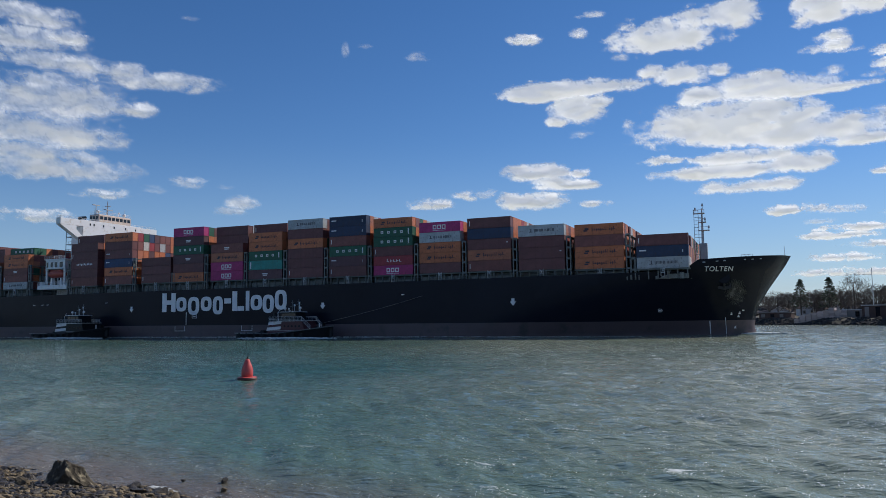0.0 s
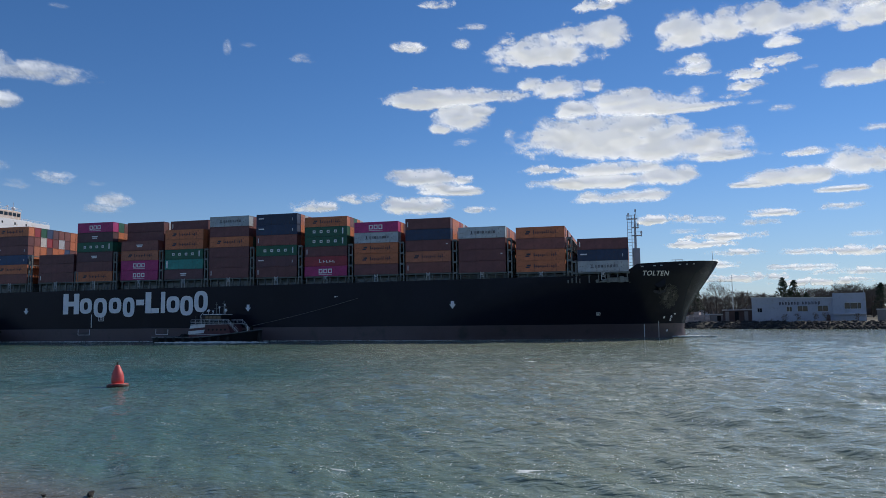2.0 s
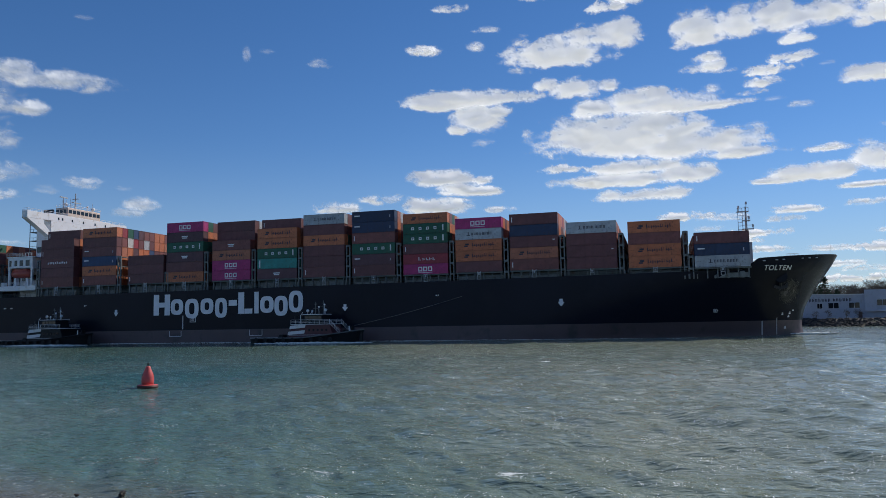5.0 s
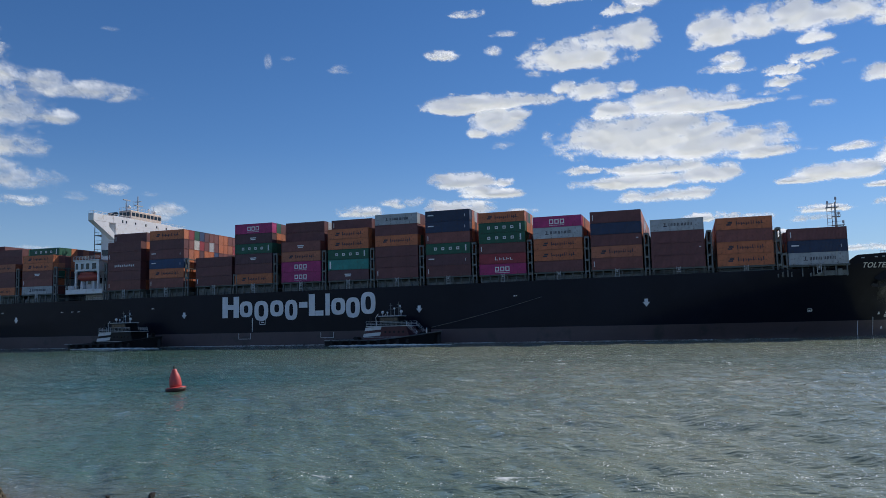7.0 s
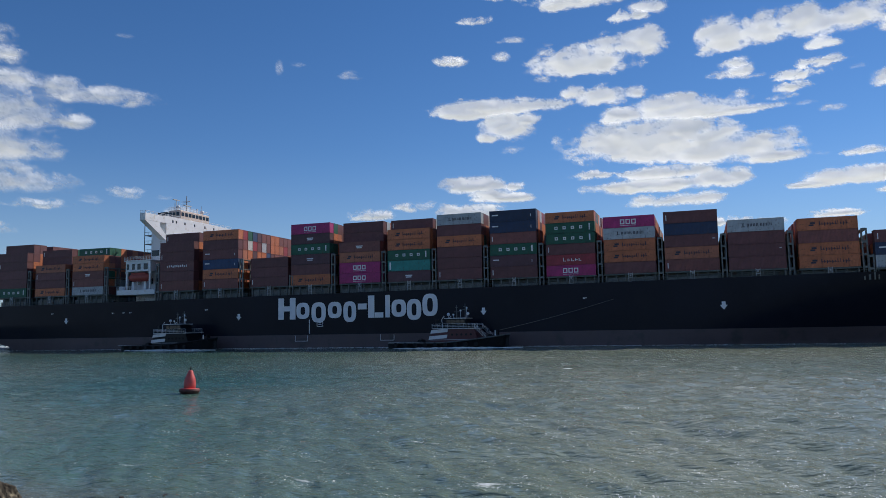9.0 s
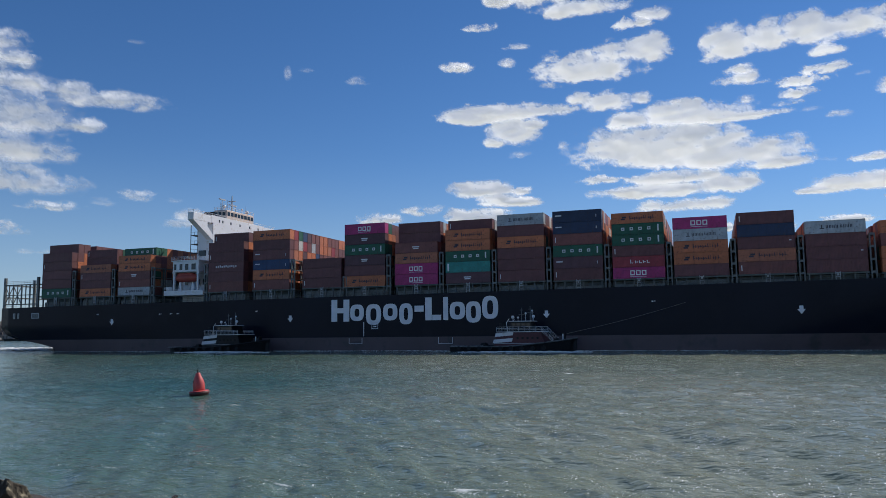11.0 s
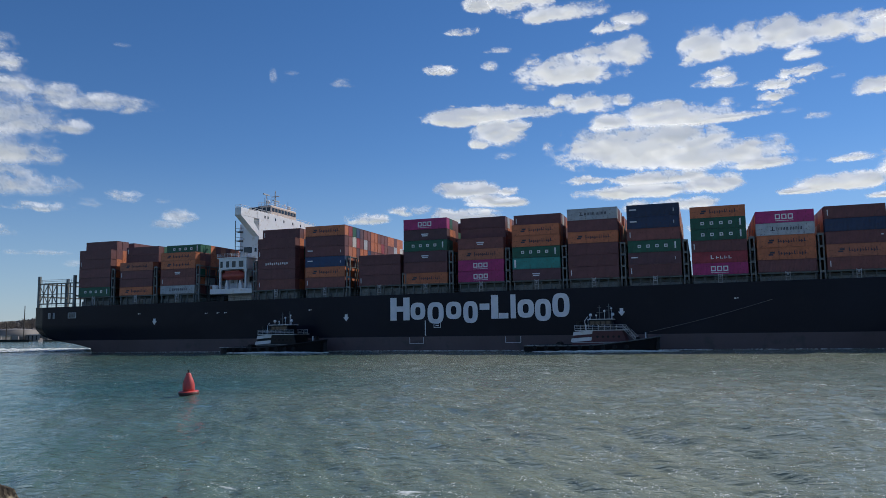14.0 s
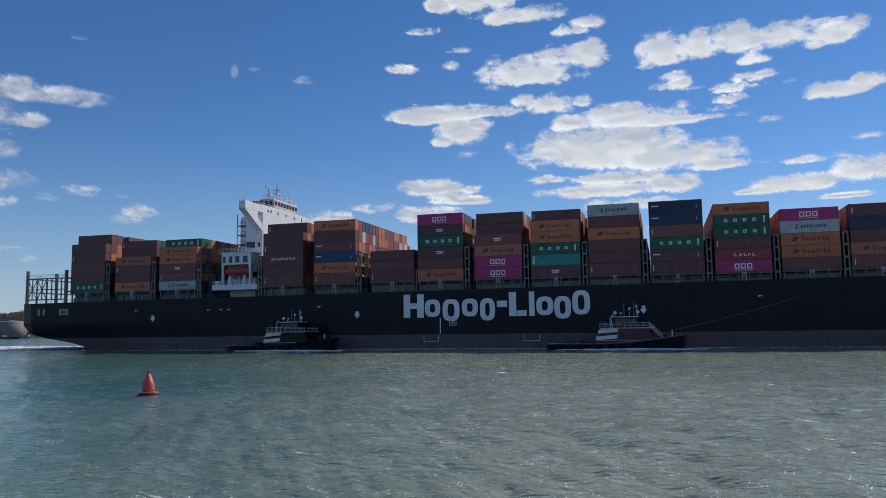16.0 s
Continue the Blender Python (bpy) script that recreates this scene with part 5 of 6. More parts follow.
def wash(length, width, label, size=1.0):
    """Foam along a hull: a low ragged ridge of froth."""
    bm = bmesh.new()
    n = int(length / 0.5)
    for i in range(n):
        u = i / n
        for k in range(3):
            x = -length / 2 + length * u + rnd.uniform(-0.4, 0.4)
            y = rnd.gauss(0, width * 0.4)
            s = size * rnd.uniform(0.12, 0.5) * (0.4 + 0.6 * math.sin(math.pi * u))
            bmesh.ops.create_icosphere(bm, subdivisions=1, radius=s, matrix=Matrix.Translation((x, y, rnd.uniform(-0.05, 0.1))) @ Matrix.Diagonal((rnd.uniform(1.2, 3), 1.2, 0.45, 1)))
    ob = new("wash_foam", mesh_of("wash_foam", bm, foam_white, True))
    return tagged(ob, label, "foam", kind="stuff")


tug_a, tug_b = tug(True), tug(False)
TUG_A = [(0, 8.6), (3.5, 9.1), (7, 9.2), (12.5, 10.0), (16, 10.4)]
TUG_B = [(0, -74.8), (16, -74.2)]
bow_foam = wash(13, 1.2, "white bow wave curling off the ship's stem", 1.4)
tug_foam = wash(32, 0.7, "white wash along the tug's side", 1.5)
tug_foam_b = wash(30, 0.6, "white wash along the tug's side", 1.5)
side_foam = wash(250, 0.2, "thin line of foam along the ship's waterline", 0.4)
stern_foam = foam_sheet(np.linspace(-170, 10, 120), np.linspace(-30, 26, 44), lambda x, y: 0.68 * (1 - abs(y / 32) ** 5) * min(1.0, (172 + x) / 90) * (0.82 + 0.5 * fbm((x * 0.05, y * 0.3), 2.0, 3)), 0.5, "churned white wake behind the ship's stern", wake_lace)
bm = bmesh.new()
last = None
for k in range(13):
    u = k / 12
    p = Vector((-2.0 + 27.5 * u, 7.4 * u, 0.2 + 7.2 * u - 0.35 * math.sin(math.pi * u)))
    if last:
        tube(bm, last, p, 0.045, seg=6)
    last = p
tow_rope = tagged(new("tow_rope", mesh_of("tow_rope", bm, rope_pale)), "pale towing hawser from the tug's bow to the ship", "rope")

# ---- nun buoy ----
float_red = material("float_weedy_red", (0.11, 0.035, 0.03), 0.6, 0, 0.5, 2.5, 8, 0.3, (0.02, 0.02, 0.018))
buoy = tagged(new("nun_buoy"), "red conical channel buoy leaning slightly in the chop", "buoy")
bm = bmesh.new()
lathe(bm, [(0.47, 0.10), (0.50, 0.45), (0.49, 0.75), (0.43, 1.02), (0.32, 1.30), (0.24, 1.48), (0.20, 1.64), (0.15, 1.70)], 28)
part("cone", bm, buoy_red, buoy, "red plastic cone", True)
bm = bmesh.new()
lathe(bm, [(0.5, -0.5), (0.80, -0.14), (0.85, -0.06), (0.855, 0.10), (0.5, 0.105)], 28)
part("float", bm, float_red, buoy, "dark weedy float", True)
bm = bmesh.new()
lathe(bm, [(0.80, 0.106), (0.83, 0.115), (0.83, 0.135), (0.78, 0.16), (0.47, 0.20)], 28)
part("collar", bm, buoy_red, buoy, "red flat collar", True)
bm = bmesh.new()
tube(bm, (0, 0, 1.65), (0, 0, 1.88), 0.05, seg=8)
bmesh.ops.create_uvsphere(bm, u_segments=10, v_segments=6, radius=0.09, matrix=Matrix.Translation((0, 0, 1.9)))
part("lifting_eye", bm, black_rubber, buoy)
for k in range(2):
    bm = bmesh.new()
    box(bm, -0.10, -0.46, 0.92, 0.10, -0.40, 1.08, 0.02)
    bmesh.ops.transform(bm, matrix=Matrix.Rotation(radians(-38 + 180 * k), 4, "Z"), verts=bm.verts[:])
    part("plate", bm, black_rubber, buoy)

# ---- near shore ----
NEARER = 0.945


def shore_line(x):
    x /= NEARER
    return NEARER * (19.75 - 0.10 * max(0, x + 28) - 0.12 * max(0, x + 17) + 0.18 * math.sin(x * 0.9) + (0.25 * max(0, x + 2) if x > -2 else 0))


def beach_height(x, y):
    d = shore_line(x) - y
    z = 0.19 * d if d > 0 else 0.13 * d
    if d > 20:
        z = 3.8 + 0.02 * (d - 20)
    return min(z, 6.0) + 0.09 * fbm((x * 0.8, y * 0.8), 3.0) * min(1, 1 + d * 0.2)


wet_stone = material("shingle", (0.075, 0.055, 0.034), 0.6, 0, 0.5, 1.2, 16, 0.9, (0.055, 0.045, 0.04))
dry_rock = material("shore_rock", (0.16, 0.118, 0.066), 0.8, 0, 0.5, 1.6, 9, 0.9, (0.06, 0.045, 0.03), 0.3)
dark_rock = material("wet_rock", (0.032, 0.024, 0.016), 0.45, 0, 0.5, 2.0, 9, 0.8, (0.09, 0.068, 0.042), 0.3)
xs = np.concatenate([np.linspace(-3000, -70, 12), np.linspace(-60, 40, 160), np.linspace(50, 3000, 12)])
ys = np.concatenate([np.linspace(-3500, -40, 10), np.linspace(-30, 26, 110)])
pts = np.array([[(x, y, beach_height(x, y) if abs(x) < 65 and y > -35 else beach_height(max(-60, min(45, x)), max(-30, y))) for x in xs] for y in ys])
beach = tagged(new("ground", grid_mesh("ground", pts, wet_stone)), "stony tidal beach of dark shingle sloping into the water", "beach", kind="structure")


def stone_mesh(seed, rough=0.35, sub=2):
    bm = bmesh.new()
    bmesh.ops.create_icosphere(bm, subdivisions=sub, radius=1)
    r = random.Random(seed)
    planes = [(Vector((r.gauss(0, 1), r.gauss(0, 1), r.gauss(0, 1))).normalized(), r.uniform(0.42, 0.8)) for _ in range(13)]
    for v in bm.verts:
        for n, d in planes:
            k = v.co.dot(n) - d
            if k > 0:
                v.co -= n * k * 0.97
        v.co *= 1 + rough * 0.35 * fbm(v.co * 2.2, seed)
    return bm


stones = [mesh_of("rock", stone_mesh(k), dry_rock if k % 3 == 0 else dark_rock) for k in range(9)]
weedy_rock = material("weedy_rock", (0.052, 0.038, 0.021), 0.8, 0, 0.5, 1.1, 9, 0.9, (0.52, 0.43, 0.27), 0.25)
bm = stone_mesh(31, 0.42, 4)
for v in bm.verts:          # drawn up to a blunt peak
    k = max(0.0, v.co.z + 0.35)
    v.co.x = v.co.x * (1 - 0.52 * k) - 0.1 * k
    v.co.y *= 1 - 0.4 * k
big = new("boulder", mesh_of("boulder", bm, weedy_rock))
big.matrix_world = pose(-21.2 * NEARER, 17.5 * NEARER, 0.34, 0, -4, 38) @ Matrix.Diagonal((0.92, 0.8, 1.28, 1))
tagged(big, "peaked dark boulder with pale bare patches on shingle", "rock")
spots = [(-17.9, 21.0, 0.28), (-19.4, 20.6, 0.16), (-17.0, 19.9, 0.22), (-19.0, 18.2, 0.34), (-18.2, 18.3, 0.3), (-17.2, 17.9, 0.32), (-24.6, 16.4, 0.35), (-24.2, 18.3, 0.2),
         (-22.2, 18.6, 0.22), (-18.6, 18.9, 0.22), (-20.0, 19.0, 0.25), (-27.5, 19.4, 0.2), (-16.4, 18.9, 0.16), (-16.0, 18.4, 0.2), (-21.9, 16.3, 0.35), (-26.2, 18.4, 0.28)]
for k, (x, y, s) in enumerate(spots):
    x, y, s = x * NEARER, y * NEARER, s * (0.65 if y > 19 else 0.9)
    ob = new("rock", stones[(k * 4 + 1) % 9])
    z = max(0.0, beach_height(x, y)) + s * 0.2
    ob.matrix_world = pose(x, y, z, rnd.uniform(-20, 20), rnd.uniform(-20, 20), rnd.uniform(0, 360)) @ Matrix.Diagonal((s * rnd.uniform(0.9, 1.3), s, s * rnd.uniform(0.6, 0.85), 1))
    tagged(ob, "dark wet stone awash at the water's edge" if y > 19 else "rough brown stone lying on the shingle", "rock", "stones on the beach")
verts, faces = [], []
for k in range(9000):
    x = rnd.uniform(-30, -11)
    y = shore_line(x) + 0.1 - rnd.uniform(0, 1) ** 1.2 * 7.5
    s = min(0.3, abs(rnd.gauss(0.02, 0.055)) + 0.03)
    src = stones[rnd.randrange(9)]
    z = beach_height(x, y)
    if z < -0.12:
        continue
    c, sn, o = math.cos(k), math.sin(k), len(verts)
    for v in src.vertices:
        a = v.co
        verts.append((x + s * (a.x * c - a.y * sn) * 1.3, y + s * (a.x * sn + a.y * c), z + s * 0.15 + s * a.z * 0.55))
    faces += [tuple(o + i for i in p.vertices) for p in src.polygons]
me = bpy.data.meshes.new("cobbles")
me.from_pydata(verts, [], faces)
me.materials.append(dry_rock)
me.materials.append(dark_rock)
nf = len(stones[0].polygons)
me.polygons.foreach_set("material_index", [0 if (i // nf) % 5 < 2 else 1 for i in range(len(faces))])
tagged(new("cobbles", me), "loose cobbles and pebbles along the water's edge", "stones", kind="stuff")

# small waves breaking along the stones
surf = ((-22.6, 0.7, 0.44), (-18.0, 1.7, 0.56), (-20.2, 0.6, 0.42), (-15.4, 0.9, 0.54), (-13.2, 1.0, 0.44), (-25.2, 1.0, 0.38))
foam_sheet(np.linspace(-28, -11, 180), np.linspace(-0.25, 0.75, 16), lambda x, y: max(h * math.exp(-((x - a) / w) ** 2) for a, w, h in surf) * (1 - abs((y - 0.2) / 0.56) ** 2),
           0.11, "thin white foam breaking on the stony water's edge", surf_lace, shore_line)

# ---- far shore ----
grass = material("winter_ground", (0.11, 0.095, 0.065), 0.9, 0, 0.35, 0.05, 30, 0.3, (0.07, 0.07, 0.04))
riprap = material("riprap", (0.05, 0.044, 0.04), 0.85, 0, 0.5, 0.4, 8, 0.8, (0.035, 0.032, 0.03), 0.25)
bark = material("bark", (0.085, 0.07, 0.06), 0.9, 0, 0.3, 1.0, 10, 0.4)
twig = material("bare_twigs", (0.13, 0.105, 0.085), 0.9, 0, 0.3, 0.4, 10, 0.0, None, 0.2)
needle = material("pine_needles", (0.030, 0.050, 0.026), 0.85, 0, 0.35, 0.5, 10, 0.0)
wood_far = material("far_woods", (0.11, 0.095, 0.09), 0.95, 0, 0.4, 0.08, 12, 0.0, (0.055, 0.06, 0.05))
wall_pale = material("pale_wall", (0.40, 0.43, 0.50), 0.7, 0, 0.08, 0.2, 20, 0.05, (0.33, 0.35, 0.39))
wall_low = material("low_shed_wall", (0.27, 0.24, 0.225), 0.8, 0, 0.2, 0.3, 12, 0.1)
roof_grey = material("roof_grey", (0.62, 0.62, 0.62), 0.8, 0, 0.15, 0.3, 12, 0.1)
brown_shed = material("brown_shed", (0.10, 0.06, 0.05), 0.8, 0, 0.25, 0.3, 12, 0.1)
tank_paint = material("tank_paint", (0.20, 0.18, 0.165), 0.7, 0, 0.1, 0.1, 12, 0.05)
SHORE = [(-2600, 1500), (-1500, 1000), (-900, 700), (-640, 600), (-420, 560), (-200, 470), (-60, 400), (21, 356), (60, 321), (80, 312), (160, 290), (400, 260), (1200, 200), (2600, 150)]


def shore_y(x):
    return float(np.interp(x, [p[0] for p in SHORE], [p[1] for p in SHORE]))


def land(x, d):
    """Height of the far land d metres behind its waterline."""
    h = min(1.0, max(0.0, d) / 7) * 2.9 - (0.4 if d <= 0 else 0) + min(1, max(0, d - 40) / 200) * 3
    return h + (min(1, max(0, d - 15) / 90) * 11 if x < -300 else 0) + min(1, max(0, d - 110) / 420) * (50 if x < -300 else 6)


xs = np.concatenate([np.linspace(-2600, -1000, 12), np.linspace(-950, 300, 120), np.linspace(350, 2600, 12)])
ds = np.array([-6, 0, 2, 4.5, 7, 12, 20, 40, 70, 120, 200, 350, 700, 1500])
pts = np.array([[(x, min(shore_y(x) + d, 4800), land(x, d)) for x in xs] for d in ds])
tagged(new("far_bank", grid_mesh("far_bank", pts, grass)), "low brown winter bank across the river", "river bank", kind="structure")
verts, faces = [], []
for k in range(2200):
    x = rnd.uniform(-30, 130)
    d = rnd.uniform(-1.5, 8)
    s = rnd.uniform(0.35, 0.95)
    o, c, sn = len(verts), math.cos(k), math.sin(k)
    for v in stones[k % 9].vertices:
        a = v.co
        verts.append((x + s * (a.x * c - a.y * sn) * 1.3, shore_y(x) + d + s * (a.x * sn + a.y * c), land(x, d) + s * a.z * 0.8))
    faces += [tuple(o + i for i in p.vertices) for p in stones[k % 9].polygons]
me = bpy.data.meshes.new("riprap")
me.from_pydata(verts, [], faces)
me.materials.append(riprap)
tagged(new("riprap", me), "dark broken stone riprap along the far bank", "riprap", kind="stuff")


def polar(deg, dist):
    return dist * math.sin(radians(deg)), dist * math.cos(radians(deg))


def branch(bm, a, way, length, r, depth, rng):
    b = a + way * length
    tube(bm, a, b, max(r, 0.022), max(r * 0.6, 0.016), 5 if depth > 3 else 3)
    if depth == 0:
        return
    for _ in range(rng.choice((3, 3, 4)) if depth > 2 else 3):
        t = (way + Vector((rng.gauss(0, 0.5), rng.gauss(0, 0.5), rng.gauss(0.12, 0.3)))).normalized()
        branch(bm, a + way * length * rng.uniform(0.45, 1.0), t, length * rng.uniform(0.6, 0.85), r * 0.6, depth - 1, rng)


def bare_mesh(seed):
    """A leader with limbs all the way up, each forking into twigs: a rounded, see-through crown."""
    bm = bmesh.new()
    rng = random.Random(seed)
    top = 9.0
    for k in range(15):
        z = 2.6 + (top - 2.6) * k / 14
        t = rng.uniform(0, 6.28)
        rise = 0.35 + 0.9 * (z / top) ** 2
        way = Vector((math.cos(t), math.sin(t), rise)).normalized()
        length = (1.5 + 1.3 * math.sin(math.pi * min(1, (z - 1.2) / 8.5))) * rng.uniform(0.8, 1.15)
        branch(bm, Vector((0, 0, z)), way, length, 0.11 * (1.2 - z / 14), 4, rng)
    crown = mesh_of("crown", bm, twig)
    bm = bmesh.new()
    tube(bm, (0, 0, -0.5), (0.1, 0, 5), 0.36, 0.22, 8)
    tube(bm, (0.1, 0, 4.9), (0, 0.05, 9.8), 0.22, 0.05, 7)
    return mesh_of("trunk", bm, bark), crown


def pine_mesh(seed):
    rng = random.Random(seed)
    bm = bmesh.new()
    tube(bm, (0, 0, -0.5), (0, 0, 16), 0.36, 0.06, 8)
    for k in range(26):
        z = 4 + k * 0.46
        for j in range(3):
            t = rng.uniform(0, 6.28)
            l = (4.6 * (1 - (z - 3) / 14.5) + 0.4) * rng.uniform(0.5, 1.1)
            tube(bm, (0, 0, z), (l * math.cos(t), l * math.sin(t), z + rng.uniform(0.0, 0.6)), 0.07, 0.02, 4)
    trunk = mesh_of("trunk", bm, bark)
    bm = bmesh.new()
    for k in range(520):
        z = 4 + 12.3 * rng.random() ** 0.9
        t = rng.uniform(0, 6.28)
        l = (4.8 * (1 - (z - 3) / 14.2) + 0.3) * rng.uniform(0.25, 1.05)
        s = rng.uniform(0.16, 0.45)
        m = Matrix.Translation((l * math.cos(t), l * math.sin(t), z)) @ Euler((rng.uniform(-0.5, 0.5), rng.uniform(-0.5, 0.5), t)).to_matrix().to_4x4() @ Matrix.Diagonal((s * 1.5, s, s * 0.35, 1))
        bmesh.ops.create_icosphere(bm, subdivisions=1, radius=0.8, matrix=m)
    for v in bm.verts:
        v.co += Vector((rng.gauss(0, 0.09), rng.gauss(0, 0.09), rng.gauss(0, 0.07)))
    return trunk, mesh_of("crown", bm, needle)


bare_kinds, pine_kinds = [bare_mesh(k) for k in (3, 8, 12)], [pine_mesh(k) for k in (2, 6)]


def tree(kind, deg, dist, height, k=0):
    pine = kind == "pine"
    trunk, crown = (pine_kinds if pine else bare_kinds)[k]
    ob = tagged(new("pine_tree" if pine else "bare_tree"), "dark green pine tree with ragged layered boughs" if pine else "bare winter tree with a fine twiggy crown", "tree", "trees on the far bank")
    part("trunk", trunk, None, ob), part("crown", crown, None, ob)
    x, y = polar(deg, dist)
    s = height / (16.5 if pine else max(v.co.z for v in crown.vertices))
    ob.matrix_world = pose(x, y, land(x, y - shore_y(x)) - 0.1, 0, 0, rnd.uniform(0, 360)) @ Matrix.Diagonal((s, s, s, 1))


for deg, h, k in ((1.07, 19, 0), (2.84, 19.5, 1), (8.7, 21, 0), (9.4, 19.5, 1), (10.15, 13.5, 0), (14.6, 17, 1), (15.6, 16, 0)):
    tree("pine", deg, 405, h, k)
for deg, h, k, d in ((4.3, 16.5, 0, 390), (-0.4, 11, 1, 420), (0.3, 10, 2, 430), (1.9, 11, 0, 430), (3.5, 12, 1, 430), (6.3, 10, 2, 430), (7.2, 11, 0, 430), (7.9, 9.5, 1, 430), (10.9, 11, 2, 430),
                     (11.5, 12, 0, 425), (12.2, 14, 1, 420), (12.8, 14, 2, 420), (13.4, 13, 0, 425), (14.1, 12, 1, 430), (16.5, 14, 0, 420), (17.4, 13, 2, 420)):
    tree("bare", deg, d, h * 1.3, k)
for k in range(96):
    tree("bare", -1.5 + 0.205 * k + rnd.uniform(-0.2, 0.2), rnd.uniform(435, 520), rnd.uniform(10.5, 14.5) + 0.045 * k, k % 3)
for k in range(80):
    tree("bare", rnd.uniform(-54, -45.3), rnd.uniform(1080, 1600), rnd.uniform(11, 17), k % 3)
for k, deg in enumerate((7.9, 8.8, 9.5, 10.6, 11.3, 13.2)):
    tree("bare", deg, 339 - 0.6 * k, rnd.uniform(2.6, 4.2), k % 3)
# woods behind, uncountable
verts, faces = [], []
for k in range(3800):
    deg = rnd.uniform(-62, 20) if k % 3 else rnd.uniform(-54, -45)
    x, y = polar(deg, 1)
    dist = (470 + rnd.uniform(0, 120)) if deg > -12 else rnd.uniform(1100, 1900)
    x, y = x * dist, y * dist
    s = rnd.uniform(1.6, 3.4) if deg > -12 else rnd.uniform(2.2, 4.2)
    g = land(x, y - shore_y(x))
    o = len(verts)
    for v in stones[k % 9].vertices:
        a = v.co * (1 + 0.45 * rnd.random())
        verts.append((x + s * a.x * 1.2, y + s * a.y, g + s * 0.5 + s * a.z * (0.9 if deg > -12 else 1.3)))
    faces += [tuple(o + i for i in p.vertices) for p in stones[k % 9].polygons]
me = bpy.data.meshes.new("far_woods")
me.from_pydata(verts, [], faces)
me.materials.append(wood_far)
tagged(new("far_woods", me), "hazy brown leafless woods behind the far bank", "woods", kind="stuff")

# the pale building on the bank
bld = tagged(new("waterfront_building"), "pale blue-grey waterfront building with a taller end block", "building")
bld.matrix_world = pose(40.4, 347, 3.1, 0, 0, -13) @ Matrix.Diagonal((0.94, 1, 0.97, 1))
bm = bmesh.new()
prism(bm, [(0, -1), (33, -1), (33, 9.6), (0, 10.3)], 0, 14)
wall = part("wall", bm, wall_pale, bld)
bm = bmesh.new()
box(bm, 33.0, -1.2, -1, 45.6, 14, 11.6, 0.05)
block = part("end_block", bm, wall_pale, bld)
bm = bmesh.new()
prism(bm, [(-0.3, 10.3), (33, 9.6), (33, 9.9), (-0.3, 10.6)], -0.4, 14.4)
part("roof", bm, roof_grey, bld)
bm = bmesh.new()
prism(bm, [(0.0, 7.2), (33, 10.0), (33, 10.15), (0, 7.35)], -0.12, 0.05)
part("sloping_trim", bm, mast_grey, wall)
for x, w, z, h in ((2.4, 1.9, 4.0, 1.7), (14.6, 2.0, 4.2, 2.0), (19.0, 4.0, 4.2, 2.2), (27.0, 4.0, 4.2, 2.2)):
    bm = bmesh.new()
    box(bm, x, -0.1, z, x + w, 0.1, z + h, 0.03)
    win = part("window", bm, glass_dark, wall)
    bm = bmesh.new()
    for px in (x - 0.12, x + w / 2 - 0.06, x + w):
        box(bm, px, -0.16, z - 0.1, px + 0.12, -0.1, z + h + 0.1)
    part("frame", bm, roof_grey, win)
for x, w in ((37.6, 1.9), (39.7, 2.6), (42.5, 1.2)):
    bm = bmesh.new()
    box(bm, x, -1.3, 5.0, x + w, -1.1, 7.4, 0.03)
    win = part("window", bm, glass_dark, block)
    bm = bmesh.new()
    for z in (4.85, 7.4):
        box(bm, x - 0.1, -1.36, z, x + w + 0.1, -1.2, z + 0.15)
    part("frame", bm, roof_grey, win)
bm = bmesh.new()
box(bm, 33.2, -2.6, 2.6, 45.4, -1.2, 2.9)
part("balcony", bm, roof_grey, block)
bm = bmesh.new()
box(bm, 30.4, -0.12, 0, 31.8, 0.05, 2.6)
part("door", bm, brown_shed, wall)
bm = bmesh.new()
for k in range(13):
    x = 11.5 + 1.25 * k + (0.7 if k > 6 else 0)
    box(bm, x, -0.14, 7.1 if k % 3 else 6.9, x + 0.35, 0.02, 8.3)
    box(bm, x + 0.5, -0.14, 7.1, x + 0.75, 0.02, 8.0 if k % 2 else 8.3)
part("sign", bm, mark_dark, wall, "unreadable dark wall lettering")
# low sheds, stacks and a trailer along the bank
lumber = material("sawn_lumber", (0.52, 0.43, 0.40), 0.8, 0, 0.15, 0.4, 12, 0.1, (0.36, 0.29, 0.26), 0.2)
for k in range(9):
    deg = 0.75 + 0.36 * k
    x, y = polar(deg, 366)
    ob = tagged(new("lumber_stack"), "pale stack of banded sawn lumber in the yard", "lumber", "stacks in the lumber yard")
    ob.matrix_world = pose(x, y, land(x, y - shore_y(x)) - 0.05, 0, 0, -14)
    for j in range((2, 3, 3, 3, 3, 3, 4, 3, 3)[k]):
        bm = bmesh.new()
        box(bm, -1.12 + 0.05 * math.sin(5 * j + k), 0, 1.15 * j, 1.12 + 0.05 * math.sin(5 * j + k), 4.5, 1.15 * j + 0.98, 0.04)
        for q in (0.6, 3.6):
            box(bm, -0.95, q, 1.15 * j + 0.98, 0.95, q + 0.15, 1.15 * (j + 1))
        part("timber_pack", bm, lumber, ob)
